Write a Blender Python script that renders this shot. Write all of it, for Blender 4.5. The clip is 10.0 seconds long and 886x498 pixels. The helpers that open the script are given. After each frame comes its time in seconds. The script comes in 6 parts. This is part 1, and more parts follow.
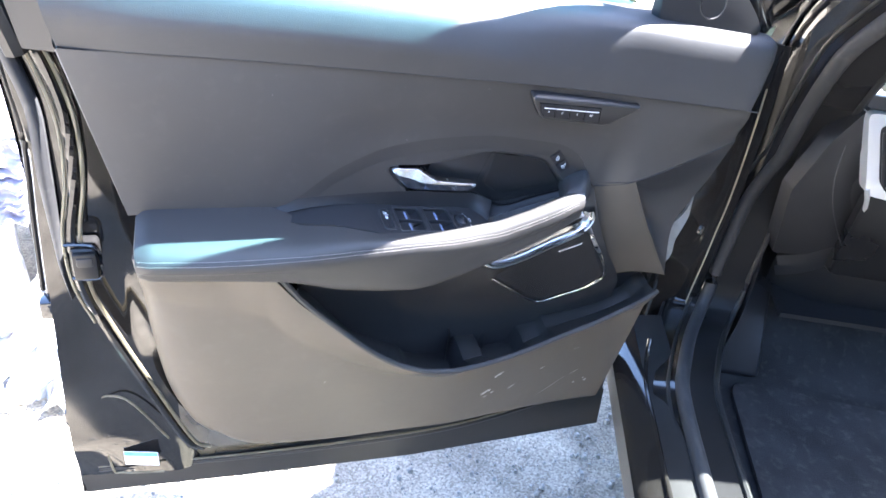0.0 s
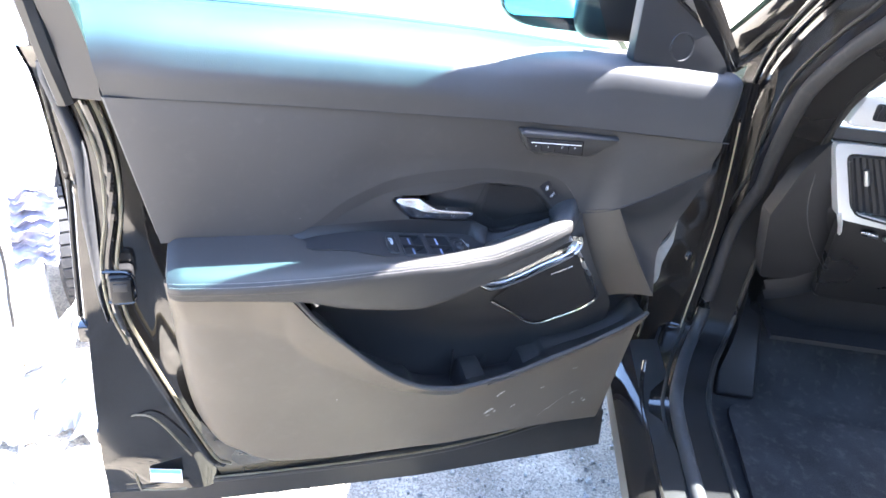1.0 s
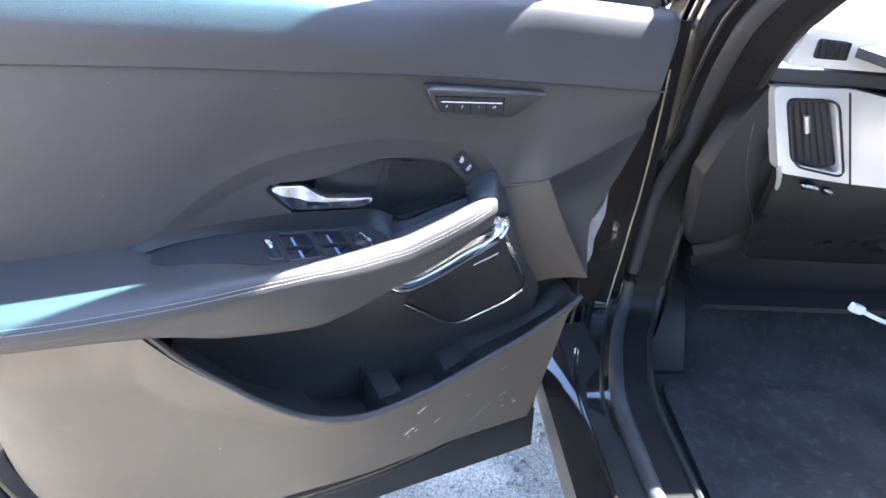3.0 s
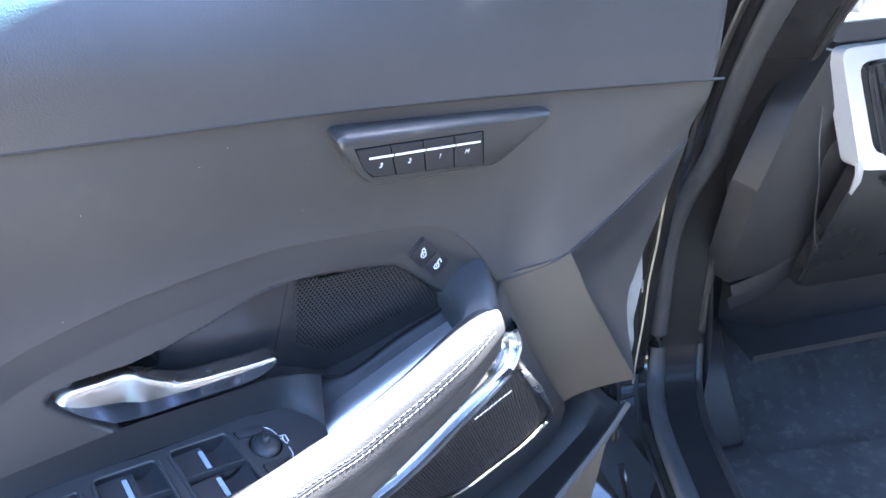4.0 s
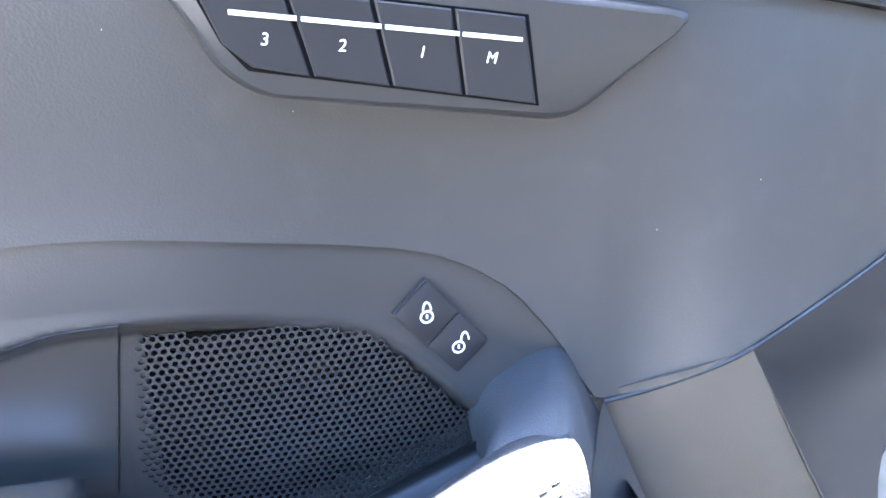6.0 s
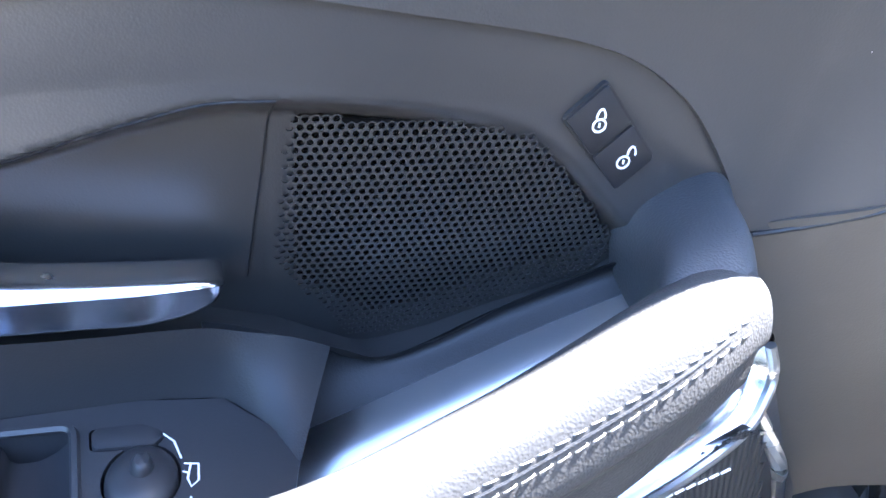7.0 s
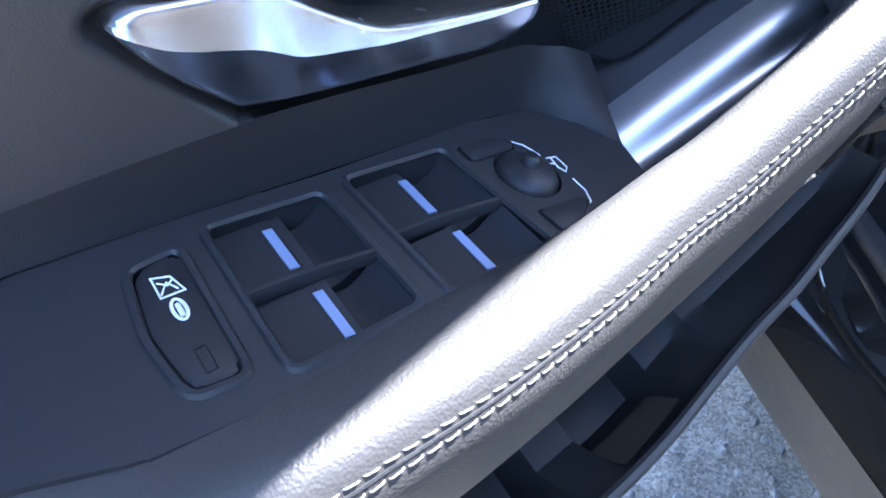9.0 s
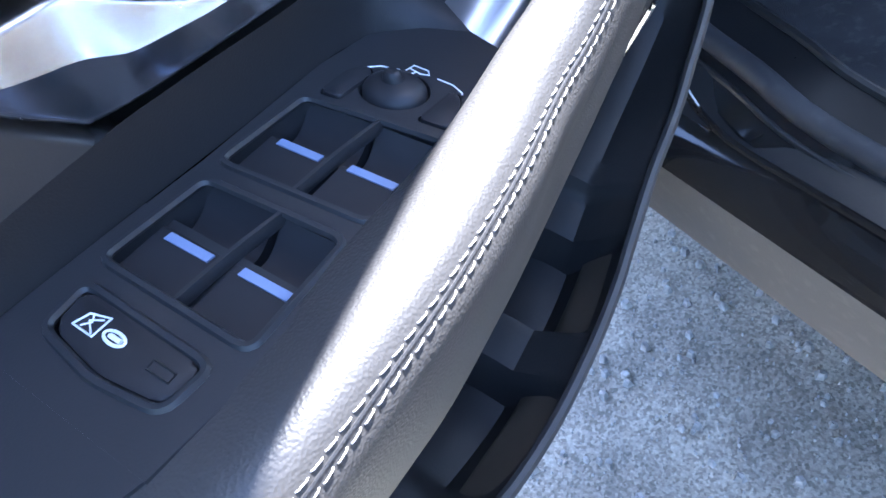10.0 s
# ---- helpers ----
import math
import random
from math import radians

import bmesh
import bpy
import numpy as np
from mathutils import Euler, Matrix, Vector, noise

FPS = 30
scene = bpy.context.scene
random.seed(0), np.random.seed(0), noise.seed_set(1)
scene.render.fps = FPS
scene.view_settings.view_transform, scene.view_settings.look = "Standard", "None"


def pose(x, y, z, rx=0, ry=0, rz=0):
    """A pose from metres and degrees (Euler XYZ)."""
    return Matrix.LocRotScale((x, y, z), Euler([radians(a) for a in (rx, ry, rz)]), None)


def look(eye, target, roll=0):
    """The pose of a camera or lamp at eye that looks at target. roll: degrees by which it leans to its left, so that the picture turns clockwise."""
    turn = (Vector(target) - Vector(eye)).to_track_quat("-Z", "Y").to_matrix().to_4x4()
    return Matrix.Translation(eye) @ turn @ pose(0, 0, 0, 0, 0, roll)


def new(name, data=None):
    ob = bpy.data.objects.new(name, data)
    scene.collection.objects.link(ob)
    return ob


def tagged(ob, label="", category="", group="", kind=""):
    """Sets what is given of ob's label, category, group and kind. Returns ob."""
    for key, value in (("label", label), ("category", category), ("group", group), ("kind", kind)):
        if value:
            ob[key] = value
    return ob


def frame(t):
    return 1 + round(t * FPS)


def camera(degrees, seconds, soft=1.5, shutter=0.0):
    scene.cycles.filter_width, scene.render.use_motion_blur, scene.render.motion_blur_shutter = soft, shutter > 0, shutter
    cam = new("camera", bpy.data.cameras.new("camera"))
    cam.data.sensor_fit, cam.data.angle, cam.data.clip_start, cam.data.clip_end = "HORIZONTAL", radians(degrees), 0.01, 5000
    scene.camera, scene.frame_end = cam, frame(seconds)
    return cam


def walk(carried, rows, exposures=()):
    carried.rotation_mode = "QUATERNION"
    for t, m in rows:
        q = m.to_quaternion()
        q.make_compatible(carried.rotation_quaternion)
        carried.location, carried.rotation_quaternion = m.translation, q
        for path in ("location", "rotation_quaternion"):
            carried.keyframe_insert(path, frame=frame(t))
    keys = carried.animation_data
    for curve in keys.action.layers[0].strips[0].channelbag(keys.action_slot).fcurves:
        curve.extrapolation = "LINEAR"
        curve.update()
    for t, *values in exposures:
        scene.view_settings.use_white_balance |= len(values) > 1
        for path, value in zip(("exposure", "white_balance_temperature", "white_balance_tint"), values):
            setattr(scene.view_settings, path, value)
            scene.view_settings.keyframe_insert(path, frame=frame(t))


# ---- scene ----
cam = camera(64.5, 10.0, soft=1.6)
# seconds, eye x y z, yaw, pitch, roll
PATH = [
    (0, -0.3554, -0.8326, 1.3758, -20.79, -31.61, 7.89),
    (0.5, -0.3670, -0.9184, 1.3968, -21.76, -29.84, 7.02),
    (1, -0.3690, -0.9311, 1.4002, -19.14, -28.18, 6.19),
    (1.5, -0.3738, -0.9124, 1.3919, -16.82, -28.87, 5.98),
    (2, -0.3699, -0.8877, 1.3786, -14.55, -29.79, 5.49),
    (2.5, -0.3669, -0.8404, 1.3564, -15.23, -30.50, 5.56),
    (3, -0.3082, -0.7324, 1.3033, -29.36, -28.63, 5.94),
    (3.2, -0.2985, -0.6438, 1.2892, -33.58, -27.20, 3.19),
    (4.3, -0.0566, -0.3498, 1.1446, -33.91, -23.77, -3.97),
    (4.5, -0.0182, -0.3339, 1.1219, -31.73, -22.18, 0.37),
    (4.8, 0.0063, -0.3102, 1.0862, -28.44, -17.90, -0.76),
    (5, 0.0140, -0.2874, 1.0742, -25.91, -15.27, -0.42),
    (5.2, 0.0259, -0.2696, 1.0644, -25.11, -11.27, -0.56),
    (6.3, 0.0341, -0.2266, 1.0175, -19.89, -6.99, -5.09),
    (6.6, 0.0170, -0.2137, 1.0107, -18.52, -13.60, -2.33),
    (7, -0.0064, -0.1930, 1.0267, -20.40, -23.64, 1.32),
    (7.5, -0.0441, -0.1761, 1.0258, -21.41, -30.50, 3.39),
    (8, -0.0787, -0.1614, 1.0276, -21.18, -36.16, 4.85),
    (8.5, -0.1091, -0.1642, 1.0273, -22.88, -39.69, 3.30),
    (9, -0.1467, -0.1689, 1.0260, -31.23, -41.84, -3.45),
    (9.5, -0.1600, -0.1744, 1.0335, -36.52, -47.17, -12.88),
    (10, -0.1522, -0.1749, 1.0230, -39.48, -47.29, -19.57),
]


def eye(x, y, z, yaw, pitch, roll):
    y1, p1 = radians(yaw), radians(pitch)
    way = Vector((-math.sin(y1) * math.cos(p1), math.cos(y1) * math.cos(p1), math.sin(p1)))
    return look((x, y, z), Vector((x, y, z)) + way, roll)


walk(cam, [(t, eye(*row)) for t, *row in PATH],
     exposures=[(0.0, 4.36, 5950, 14), (1.0, 4.46, 5950, 14), (2.5, 4.2, 5900, 14), (3.2, 4.5, 5900, 14.5), (4.3, 4.96, 5450, 13.5), (5.2, 5.14, 5450, 13.5), (6.4, 5.62, 5450, 13.5), (7.0, 5.02, 5550, 14), (7.5, 4.66, 5650, 14.5), (8.5, 4.28, 5550, 14.5), (9.0, 4.0, 5500, 14.5), (9.5, 3.94, 5500, 15), (10.0, 4.1, 5500, 15)])

# ---- light ----
SUN = Vector((0.52, 0.024, 0.855)).normalized()
world = bpy.data.worlds.new("sky")
scene.world = world
world.use_nodes = True
sky = world.node_tree.nodes.new("ShaderNodeTexSky")
sky.sky_type, sky.sun_disc = "NISHITA", False
sky.sun_elevation, sky.sun_rotation = math.asin(SUN.z), math.atan2(SUN.x, SUN.y)
world.node_tree.links.new(sky.outputs[0], world.node_tree.nodes["Background"].inputs[0])
world.node_tree.nodes["Background"].inputs[1].default_value = 0.10
sun_data = bpy.data.lights.new("sun", "SUN")
sun_data.energy, sun_data.angle, sun_data.color = 5.0, radians(0.53), (1.0, 0.95, 0.87)
sun = new("sun", sun_data)
sun.matrix_basis = look(SUN * 20, (0, 0, 0))


# ---- materials ----
def shader(name, color, rough=0.5, metal=0.0, grain=0.0, grain_size=400.0, stain=0.12, stain_size=6.0, spec=0.5, coat=0.0, dust=0.0):
    """Base colour with stains at one scale and grain with relief at another."""
    m = bpy.data.materials.new(name)
    m.use_nodes = True
    t, nodes, link = m.node_tree, m.node_tree.nodes, m.node_tree.links.new
    b = nodes["Principled BSDF"]
    b.inputs["Metallic"].default_value, b.inputs["Roughness"].default_value = metal, rough
    b.inputs["Specular IOR Level"].default_value, b.inputs["Coat Weight"].default_value = spec, coat
    b.inputs["Coat Roughness"].default_value = 0.05
    co = nodes.new("ShaderNodeTexCoord")
    big = nodes.new("ShaderNodeTexNoise")
    big.inputs["Scale"].default_value, big.inputs["Detail"].default_value = stain_size, 6
    link(co.outputs["Object"], big.inputs["Vector"])
    ramp = nodes.new("ShaderNodeMapRange")
    ramp.inputs[1].default_value, ramp.inputs[2].default_value = 0.3, 0.7
    ramp.inputs[3].default_value, ramp.inputs[4].default_value = 1 - stain, 1 + stain
    link(big.outputs["Fac"], ramp.inputs[0])
    mul = nodes.new("ShaderNodeVectorMath")
    mul.operation = "SCALE"
    mul.inputs[0].default_value = color
    link(ramp.outputs[0], mul.inputs["Scale"])
    last = mul.outputs[0]
    if dust:
        fleck = nodes.new("ShaderNodeTexNoise")
        fleck.inputs["Scale"].default_value, fleck.inputs["Detail"].default_value = 55, 8
        link(co.outputs["Object"], fleck.inputs["Vector"])
        cut = nodes.new("ShaderNodeMapRange")
        cut.inputs[1].default_value, cut.inputs[2].default_value, cut.inputs[4].default_value = 0.55, 0.85, dust
        link(fleck.outputs["Fac"], cut.inputs[0])
        mix = nodes.new("ShaderNodeMix")
        mix.data_type = "RGBA"
        mix.inputs[7].default_value = (0.33, 0.3, 0.26, 1)
        link(cut.outputs[0], mix.inputs[0])
        link(last, mix.inputs[6])
        last = mix.outputs[2]
    link(last, b.inputs["Base Color"])
    rr = nodes.new("ShaderNodeMapRange")
    rr.inputs[1].default_value, rr.inputs[2].default_value = 0.3, 0.7
    rr.inputs[3].default_value, rr.inputs[4].default_value = max(rough - 0.06, 0.02), min(rough + 0.06, 1)
    link(big.outputs["Fac"], rr.inputs[0])
    link(rr.outputs[0], b.inputs["Roughness"])
    if grain:
        fine = nodes.new("ShaderNodeTexVoronoi")
        fine.feature = "SMOOTH_F1"
        fine.inputs["Scale"].default_value = grain_size
        link(co.outputs["Object"], fine.inputs["Vector"])
        bump = nodes.new("ShaderNodeBump")
        bump.inputs["Strength"].default_value, bump.inputs["Distance"].default_value = grain, 0.0008
        link(fine.outputs["Distance"], bump.inputs["Height"])
        link(bump.outputs[0], b.inputs["Normal"])
    return m


def glass_shader(name, tint, rough=0.0):
    m = bpy.data.materials.new(name)
    m.use_nodes = True
    nodes, link = m.node_tree.nodes, m.node_tree.links.new
    nodes.remove(nodes["Principled BSDF"])
    clear, gloss, mix = (nodes.new("ShaderNode" + k) for k in ("BsdfTransparent", "BsdfGlossy", "MixShader"))
    clear.inputs[0].default_value, gloss.inputs["Roughness"].default_value = (*tint, 1), rough
    mix.inputs[0].default_value = 0.09
    link(clear.outputs[0], mix.inputs[1])
    link(gloss.outputs[0], mix.inputs[2])
    link(mix.outputs[0], nodes["Material Output"].inputs[0])
    return m


PAD = shader("soft_touch_black", (0.036, 0.037, 0.040), 0.55, grain=0.25, grain_size=1200, stain=0.15, dust=0.02)
VINYL = shader("charcoal_vinyl", (0.035, 0.034, 0.034), 0.5, grain=0.08, grain_size=1300, stain=0.14, dust=0.03)
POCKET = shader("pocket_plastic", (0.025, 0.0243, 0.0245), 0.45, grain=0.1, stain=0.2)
PLASTIC = shader("black_plastic", (0.0205, 0.0210, 0.0230), 0.42, spec=0.5, grain=0.04, grain_size=1600, stain=0.12)
BEZEL = shader("satin_black_surround", (0.0300, 0.0292, 0.0292), 0.40, spec=0.42, grain=0.05, grain_size=1600, stain=0.12)
# darker than the surround: shade below its rim is put into this colour
APRON = shader("shaded_apron_plastic", (0.0185, 0.0183, 0.0195), 0.55, spec=0.32, grain=0.12, grain_size=1600, stain=0.12)
# near black, for the dark behind grille holes and between buttons
GAP_BLACK = shader("gap_black", (0.004, 0.004, 0.0042), 0.95, spec=0.1, stain=0.05)
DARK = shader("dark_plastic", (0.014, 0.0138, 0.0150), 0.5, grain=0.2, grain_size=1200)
# charcoal trim, lightened and warmed: bounce from sunlit ground is in the colour
LOWER = shader("bounce_warmed_trim", (0.096, 0.080, 0.060), 0.5, grain=0.25, grain_size=1300, stain=0.16, dust=0.06)
LEATHER = shader("grained_leather", (0.032, 0.0305, 0.0295), 0.5, spec=0.45, grain=0.24, grain_size=1150, stain=0.1)
BUTTON = shader("button_black", (0.018, 0.018, 0.020), 0.45, spec=0.32, stain=0.08)
# front column's trim, with the ground's warm bounce light painted into its base
COLUMN = shader("bounce_lit_trim", (0.056, 0.049, 0.041), 0.45, grain=0.10, grain_size=1300, stain=0.14, dust=0.04)
RUBBER = shader("rubber", (0.015, 0.0148, 0.0145), 0.45, grain=0.1, dust=0.02)
PAINT = shader("black_paint", (0.013, 0.0120, 0.0110), 0.06, spec=0.5, coat=0.3, stain=0.2)
BAND = shader("weathered_rubber", (0.030, 0.030, 0.032), 0.6, grain=0.1, stain=0.2, dust=0.1)
# tan colour in place of sunlit ground mirrored in glossy edges
GLINT = shader("painted_glint", (0.13, 0.11, 0.07), 0.35, stain=0.3, stain_size=30)
SEALER = shader("cream_seam_sealer", (0.32, 0.275, 0.20), 0.55, stain=0.25, stain_size=40)
SATIN = shader("satin_metal", (0.55, 0.55, 0.55), 0.25, metal=1.0, stain=0.06)
HANDLE = shader("brushed_handle", (0.62, 0.63, 0.65), 0.22, metal=1.0, stain=0.03, stain_size=60)
TRIM = shader("matt_black_trim", (0.014, 0.0136, 0.0138), 0.30, spec=0.3, grain=0.1)
GREYMETAL = shader("grey_satin_metal", (0.40, 0.40, 0.40), 0.30, metal=1.0, stain=0.06)
GLOSS = shader("gloss_black", (0.012, 0.013, 0.016), 0.1, coat=0.6, stain=0.1)
STEEL = shader("latch_steel", (0.3, 0.3, 0.32), 0.35, metal=1.0, stain=0.3, stain_size=40)
WHITE = shader("white_print", (0.75, 0.77, 0.8), 0.5, stain=0.05)
PALE = shader("pale_blue_mark", (0.175, 0.222, 0.345), 0.4, stain=0.05)
THREAD = shader("pale_thread", (0.27, 0.255, 0.24), 0.7, stain=0.15, stain_size=300)
CARPET = shader("black_carpet", (0.034, 0.033, 0.034), 0.95, grain=1.0, grain_size=500, stain=0.5, stain_size=9, dust=0.16)
SILVER = shader("satin_silver", (0.72, 0.72, 0.72), 0.35, metal=0.6, stain=0.06)
WHITEPAINT = shader("white_car_paint", (0.62, 0.63, 0.66), 0.25, coat=0.8, stain=0.06)
TYRE = shader("tyre_rubber", (0.03, 0.03, 0.032), 0.8, grain=0.4, dust=0.2)
SCUFF = shader("bare_scuff", (0.42, 0.41, 0.39), 0.7, stain=0.4, stain_size=120)
LABEL = shader("label_paper", (0.7, 0.72, 0.75), 0.5, stain=0.08)
LABELBLUE = shader("label_blue", (0.08, 0.25, 0.6), 0.5, stain=0.08)
DOORGLASS = glass_shader("tinted_door_glass", (0.36, 0.74, 0.80))
WINDSCREEN = glass_shader("windscreen_glass", (0.85, 0.92, 0.90))
MIRROR = shader("mirror_silver", (0.9, 0.92, 0.93), 0.02, metal=1.0, stain=0.02)


# ---- mesh helpers ----
def part(name, bm, material, parent=None, label="", smooth=True, sharp=40):
    """Link a bmesh, in world coordinates, as one mesh object under a thing or a part."""
    me = bpy.data.meshes.new(name)
    bmesh.ops.recalc_face_normals(bm, faces=bm.faces)
    bm.to_mesh(me)
    bm.free()
    me.materials.append(material)
    if smooth:
        me.polygons.foreach_set("use_smooth", [True] * len(me.polygons))
        me.set_sharp_from_angle(angle=radians(sharp))
    ob = new(name, me)
    if parent is not None:
        ob.parent = parent
        ob.matrix_parent_inverse = base_of(parent).inverted()
    if label:
        tagged(ob, label)
    return ob


def base_of(ob):
    """Where a thing or part stands in the world."""
    return ob.matrix_basis.copy() if ob.parent is None else base_of(ob.parent) @ ob.matrix_parent_inverse @ ob.matrix_basis


def base_root(ob):
    return ob if ob.parent is None else base_root(ob.parent)


def thing(name, at, label, category, kind="", group=""):
    e = new(name)
    e.empty_display_size = 0.05
    e.matrix_basis = Matrix.Translation(at)
    return tagged(e, label, category, group, kind)


def lut(*pairs):
    """Smooth monotone curve through (x, value) pairs."""
    xs, ys = np.array([p[0] for p in pairs], float), np.array([p[1] for p in pairs], float)
    h, d = np.diff(xs), np.diff(ys) / np.diff(xs)
    m = np.zeros(len(xs))
    m[0], m[-1] = d[0], d[-1]
    for i in range(1, len(xs) - 1):
        if d[i - 1] * d[i] > 0:
            w1, w2 = 2 * h[i] + h[i - 1], h[i] + 2 * h[i - 1]
            m[i] = (w1 + w2) / (w1 / d[i - 1] + w2 / d[i])

    def value(x):
        x = min(max(x, xs[0]), xs[-1])
        i = min(int(np.searchsorted(xs, x, side="right")) - 1, len(xs) - 2)
        t = (x - xs[i]) / h[i]
        return float((2 * t**3 - 3 * t**2 + 1) * ys[i] + (t**3 - 2 * t**2 + t) * h[i] * m[i]
                     + (3 * t**2 - 2 * t**3) * ys[i + 1] + (t**3 - t**2) * h[i] * m[i + 1])
    return value


def spline(points, n, closed=False):
    """n points along a smooth curve through the given ones."""
    p = [Vector(q) for q in points]
    k = len(p)
    spans = k if closed else k - 1
    out = []
    for j in range(n):
        s = j / n * spans if closed else j / (n - 1) * spans
        i = min(int(s), spans - 1)
        t = s - i
        if closed:
            a, b, c, d = p[(i - 1) % k], p[i % k], p[(i + 1) % k], p[(i + 2) % k]
        else:
            b, c = p[i], p[i + 1]
            a = p[i - 1] if i else b * 2 - c
            d = p[i + 2] if i + 2 < k else c * 2 - b
        out.append(0.5 * (2 * b + (c - a) * t + (2 * a - 5 * b + 4 * c - d) * t * t + (3 * b - a - 3 * c + d) * t**3))
    return out


def grid(fn, nu, nv, back=None, bm=None):
    """A sheet fn(u, v) for u, v in 0..1; with back, a vector, it gets that thickness."""
    bm = bm or bmesh.new()
    front = [[bm.verts.new(fn(i / nu, j / nv)) for j in range(nv + 1)] for i in range(nu + 1)]
    for i in range(nu):
        for j in range(nv):
            bm.faces.new((front[i][j], front[i + 1][j], front[i + 1][j + 1], front[i][j + 1]))
    if back is not None:
        back = Vector(back)
        rim = [(i, 0) for i in range(nu)] + [(nu, j) for j in range(nv)] + [(i, nv) for i in range(nu, 0, -1)] + [(0, j) for j in range(nv, 0, -1)]
        low = [bm.verts.new(front[i][j].co + back) for i, j in rim]
        for k in range(len(rim)):
            a, b = rim[k], rim[(k + 1) % len(rim)]
            bm.faces.new((front[a[0]][a[1]], low[k], low[(k + 1) % len(rim)], front[b[0]][b[1]]))
    return bm


def skin(curves, nu, nv, back=None):
    """A sheet through guide curves, each a list of points."""
    rows = [spline(c, nu + 1) for c in curves]
    cols = [spline([r[i] for r in rows], nv + 1) for i in range(nu + 1)]
    return grid(lambda u, v: cols[round(u * nu)][round(v * nv)], nu, nv, back)


def tube(points, radius, sides=8, n=0, closed=False, bm=None, flat=1.0, up=(0, 0, 1)):
    """A round bar along a smooth curve."""
    bm = bm or bmesh.new()
    path = spline(points, n, closed) if n else [Vector(p) for p in points]
    rings, k = [], len(path)
    for i, p in enumerate(path):
        a = path[(i - 1) % k] if closed or i else p
        b = path[(i + 1) % k] if closed or i < k - 1 else p
        d = (b - a).normalized()
        side = d.cross(Vector(up))
        side = side.normalized() if side.length > 1e-4 else Vector((1, 0, 0))
        top = side.cross(d)
        r = radius(i / max(k - 1, 1)) if callable(radius) else radius
        rings.append([bm.verts.new(p + r * (math.cos(w) * side + flat * math.sin(w) * top)) for w in (math.tau * j / sides for j in range(sides))])
    for i in range(k if closed else k - 1):
        x, y = rings[i], rings[(i + 1) % k]
        for j in range(sides):
            bm.faces.new((x[j], x[(j + 1) % sides], y[(j + 1) % sides], y[j]))
    if not closed:
        bm.faces.new(rings[0][::-1])
        bm.faces.new(rings[-1])
    return bm


def slab(outline, depth, m, bevel=0.0, seg=2, bm=None):
    """An outline in the plane of m (x, y), from z 0 down to -depth, its front edge rounded."""
    own = bmesh.new()
    top = [own.verts.new((x, y, 0)) for x, y in outline]
    low = [own.verts.new((x, y, -depth)) for x, y in outline]
    n = len(outline)
    face = own.faces.new(top)
    own.faces.new(low[::-1])
    for i in range(n):
        own.faces.new((top[i], low[i], low[(i + 1) % n], top[(i + 1) % n]))
    if bevel:
        bmesh.ops.bevel(own, geom=list(face.edges), offset=bevel, segments=seg, affect="EDGES", profile=0.5)
    bmesh.ops.transform(own, matrix=m, verts=own.verts)
    if bm is None:
        return own
    return merge(bm, own)


def merge(bm, other):
    me = bpy.data.meshes.new("merge")
    other.to_mesh(me)
    other.free()
    bm.from_mesh(me)
    bpy.data.meshes.remove(me)
    return bm


def block(size, m, bevel=0.0, seg=2, bm=None):
    own = bmesh.new()
    bmesh.ops.create_cube(own, size=1, matrix=Matrix.Diagonal((*size, 1)))
    if bevel:
        bmesh.ops.bevel(own, geom=own.edges[:], offset=bevel, segments=seg, affect="EDGES", profile=0.5)
    bmesh.ops.transform(own, matrix=m, verts=own.verts)
    return own if bm is None else merge(bm, own)


def rounded(corners, r, n=4):
    """A polygon whose corners are rounded with radius-like length r."""
    out, k = [], len(corners)
    for i in range(k):
        a, b, c = (Vector((*corners[(i + d) % k], 0)) for d in (-1, 0, 1))
        e, f = (a - b), (c - b)
        q = min(r, e.length * 0.45, f.length * 0.45)
        p0, p1 = b + e.normalized() * q, b + f.normalized() * q
        for j in range(n + 1):
            t = j / n
            w = p0 * (1 - t) ** 2 + b * 2 * t * (1 - t) + p1 * t * t
            out.append((w.x, w.y))
    return out


def wall_frame(x, y, z, tilt=0.0, turn=0.0):
    """A frame on the door's inner face: its x runs along the door, its y up, its z towards the cabin."""
    return Matrix.Translation((x, y, z)) @ Matrix.Rotation(radians(turn), 4, "Z") @ Matrix.Rotation(radians(90 + tilt), 4, "X")


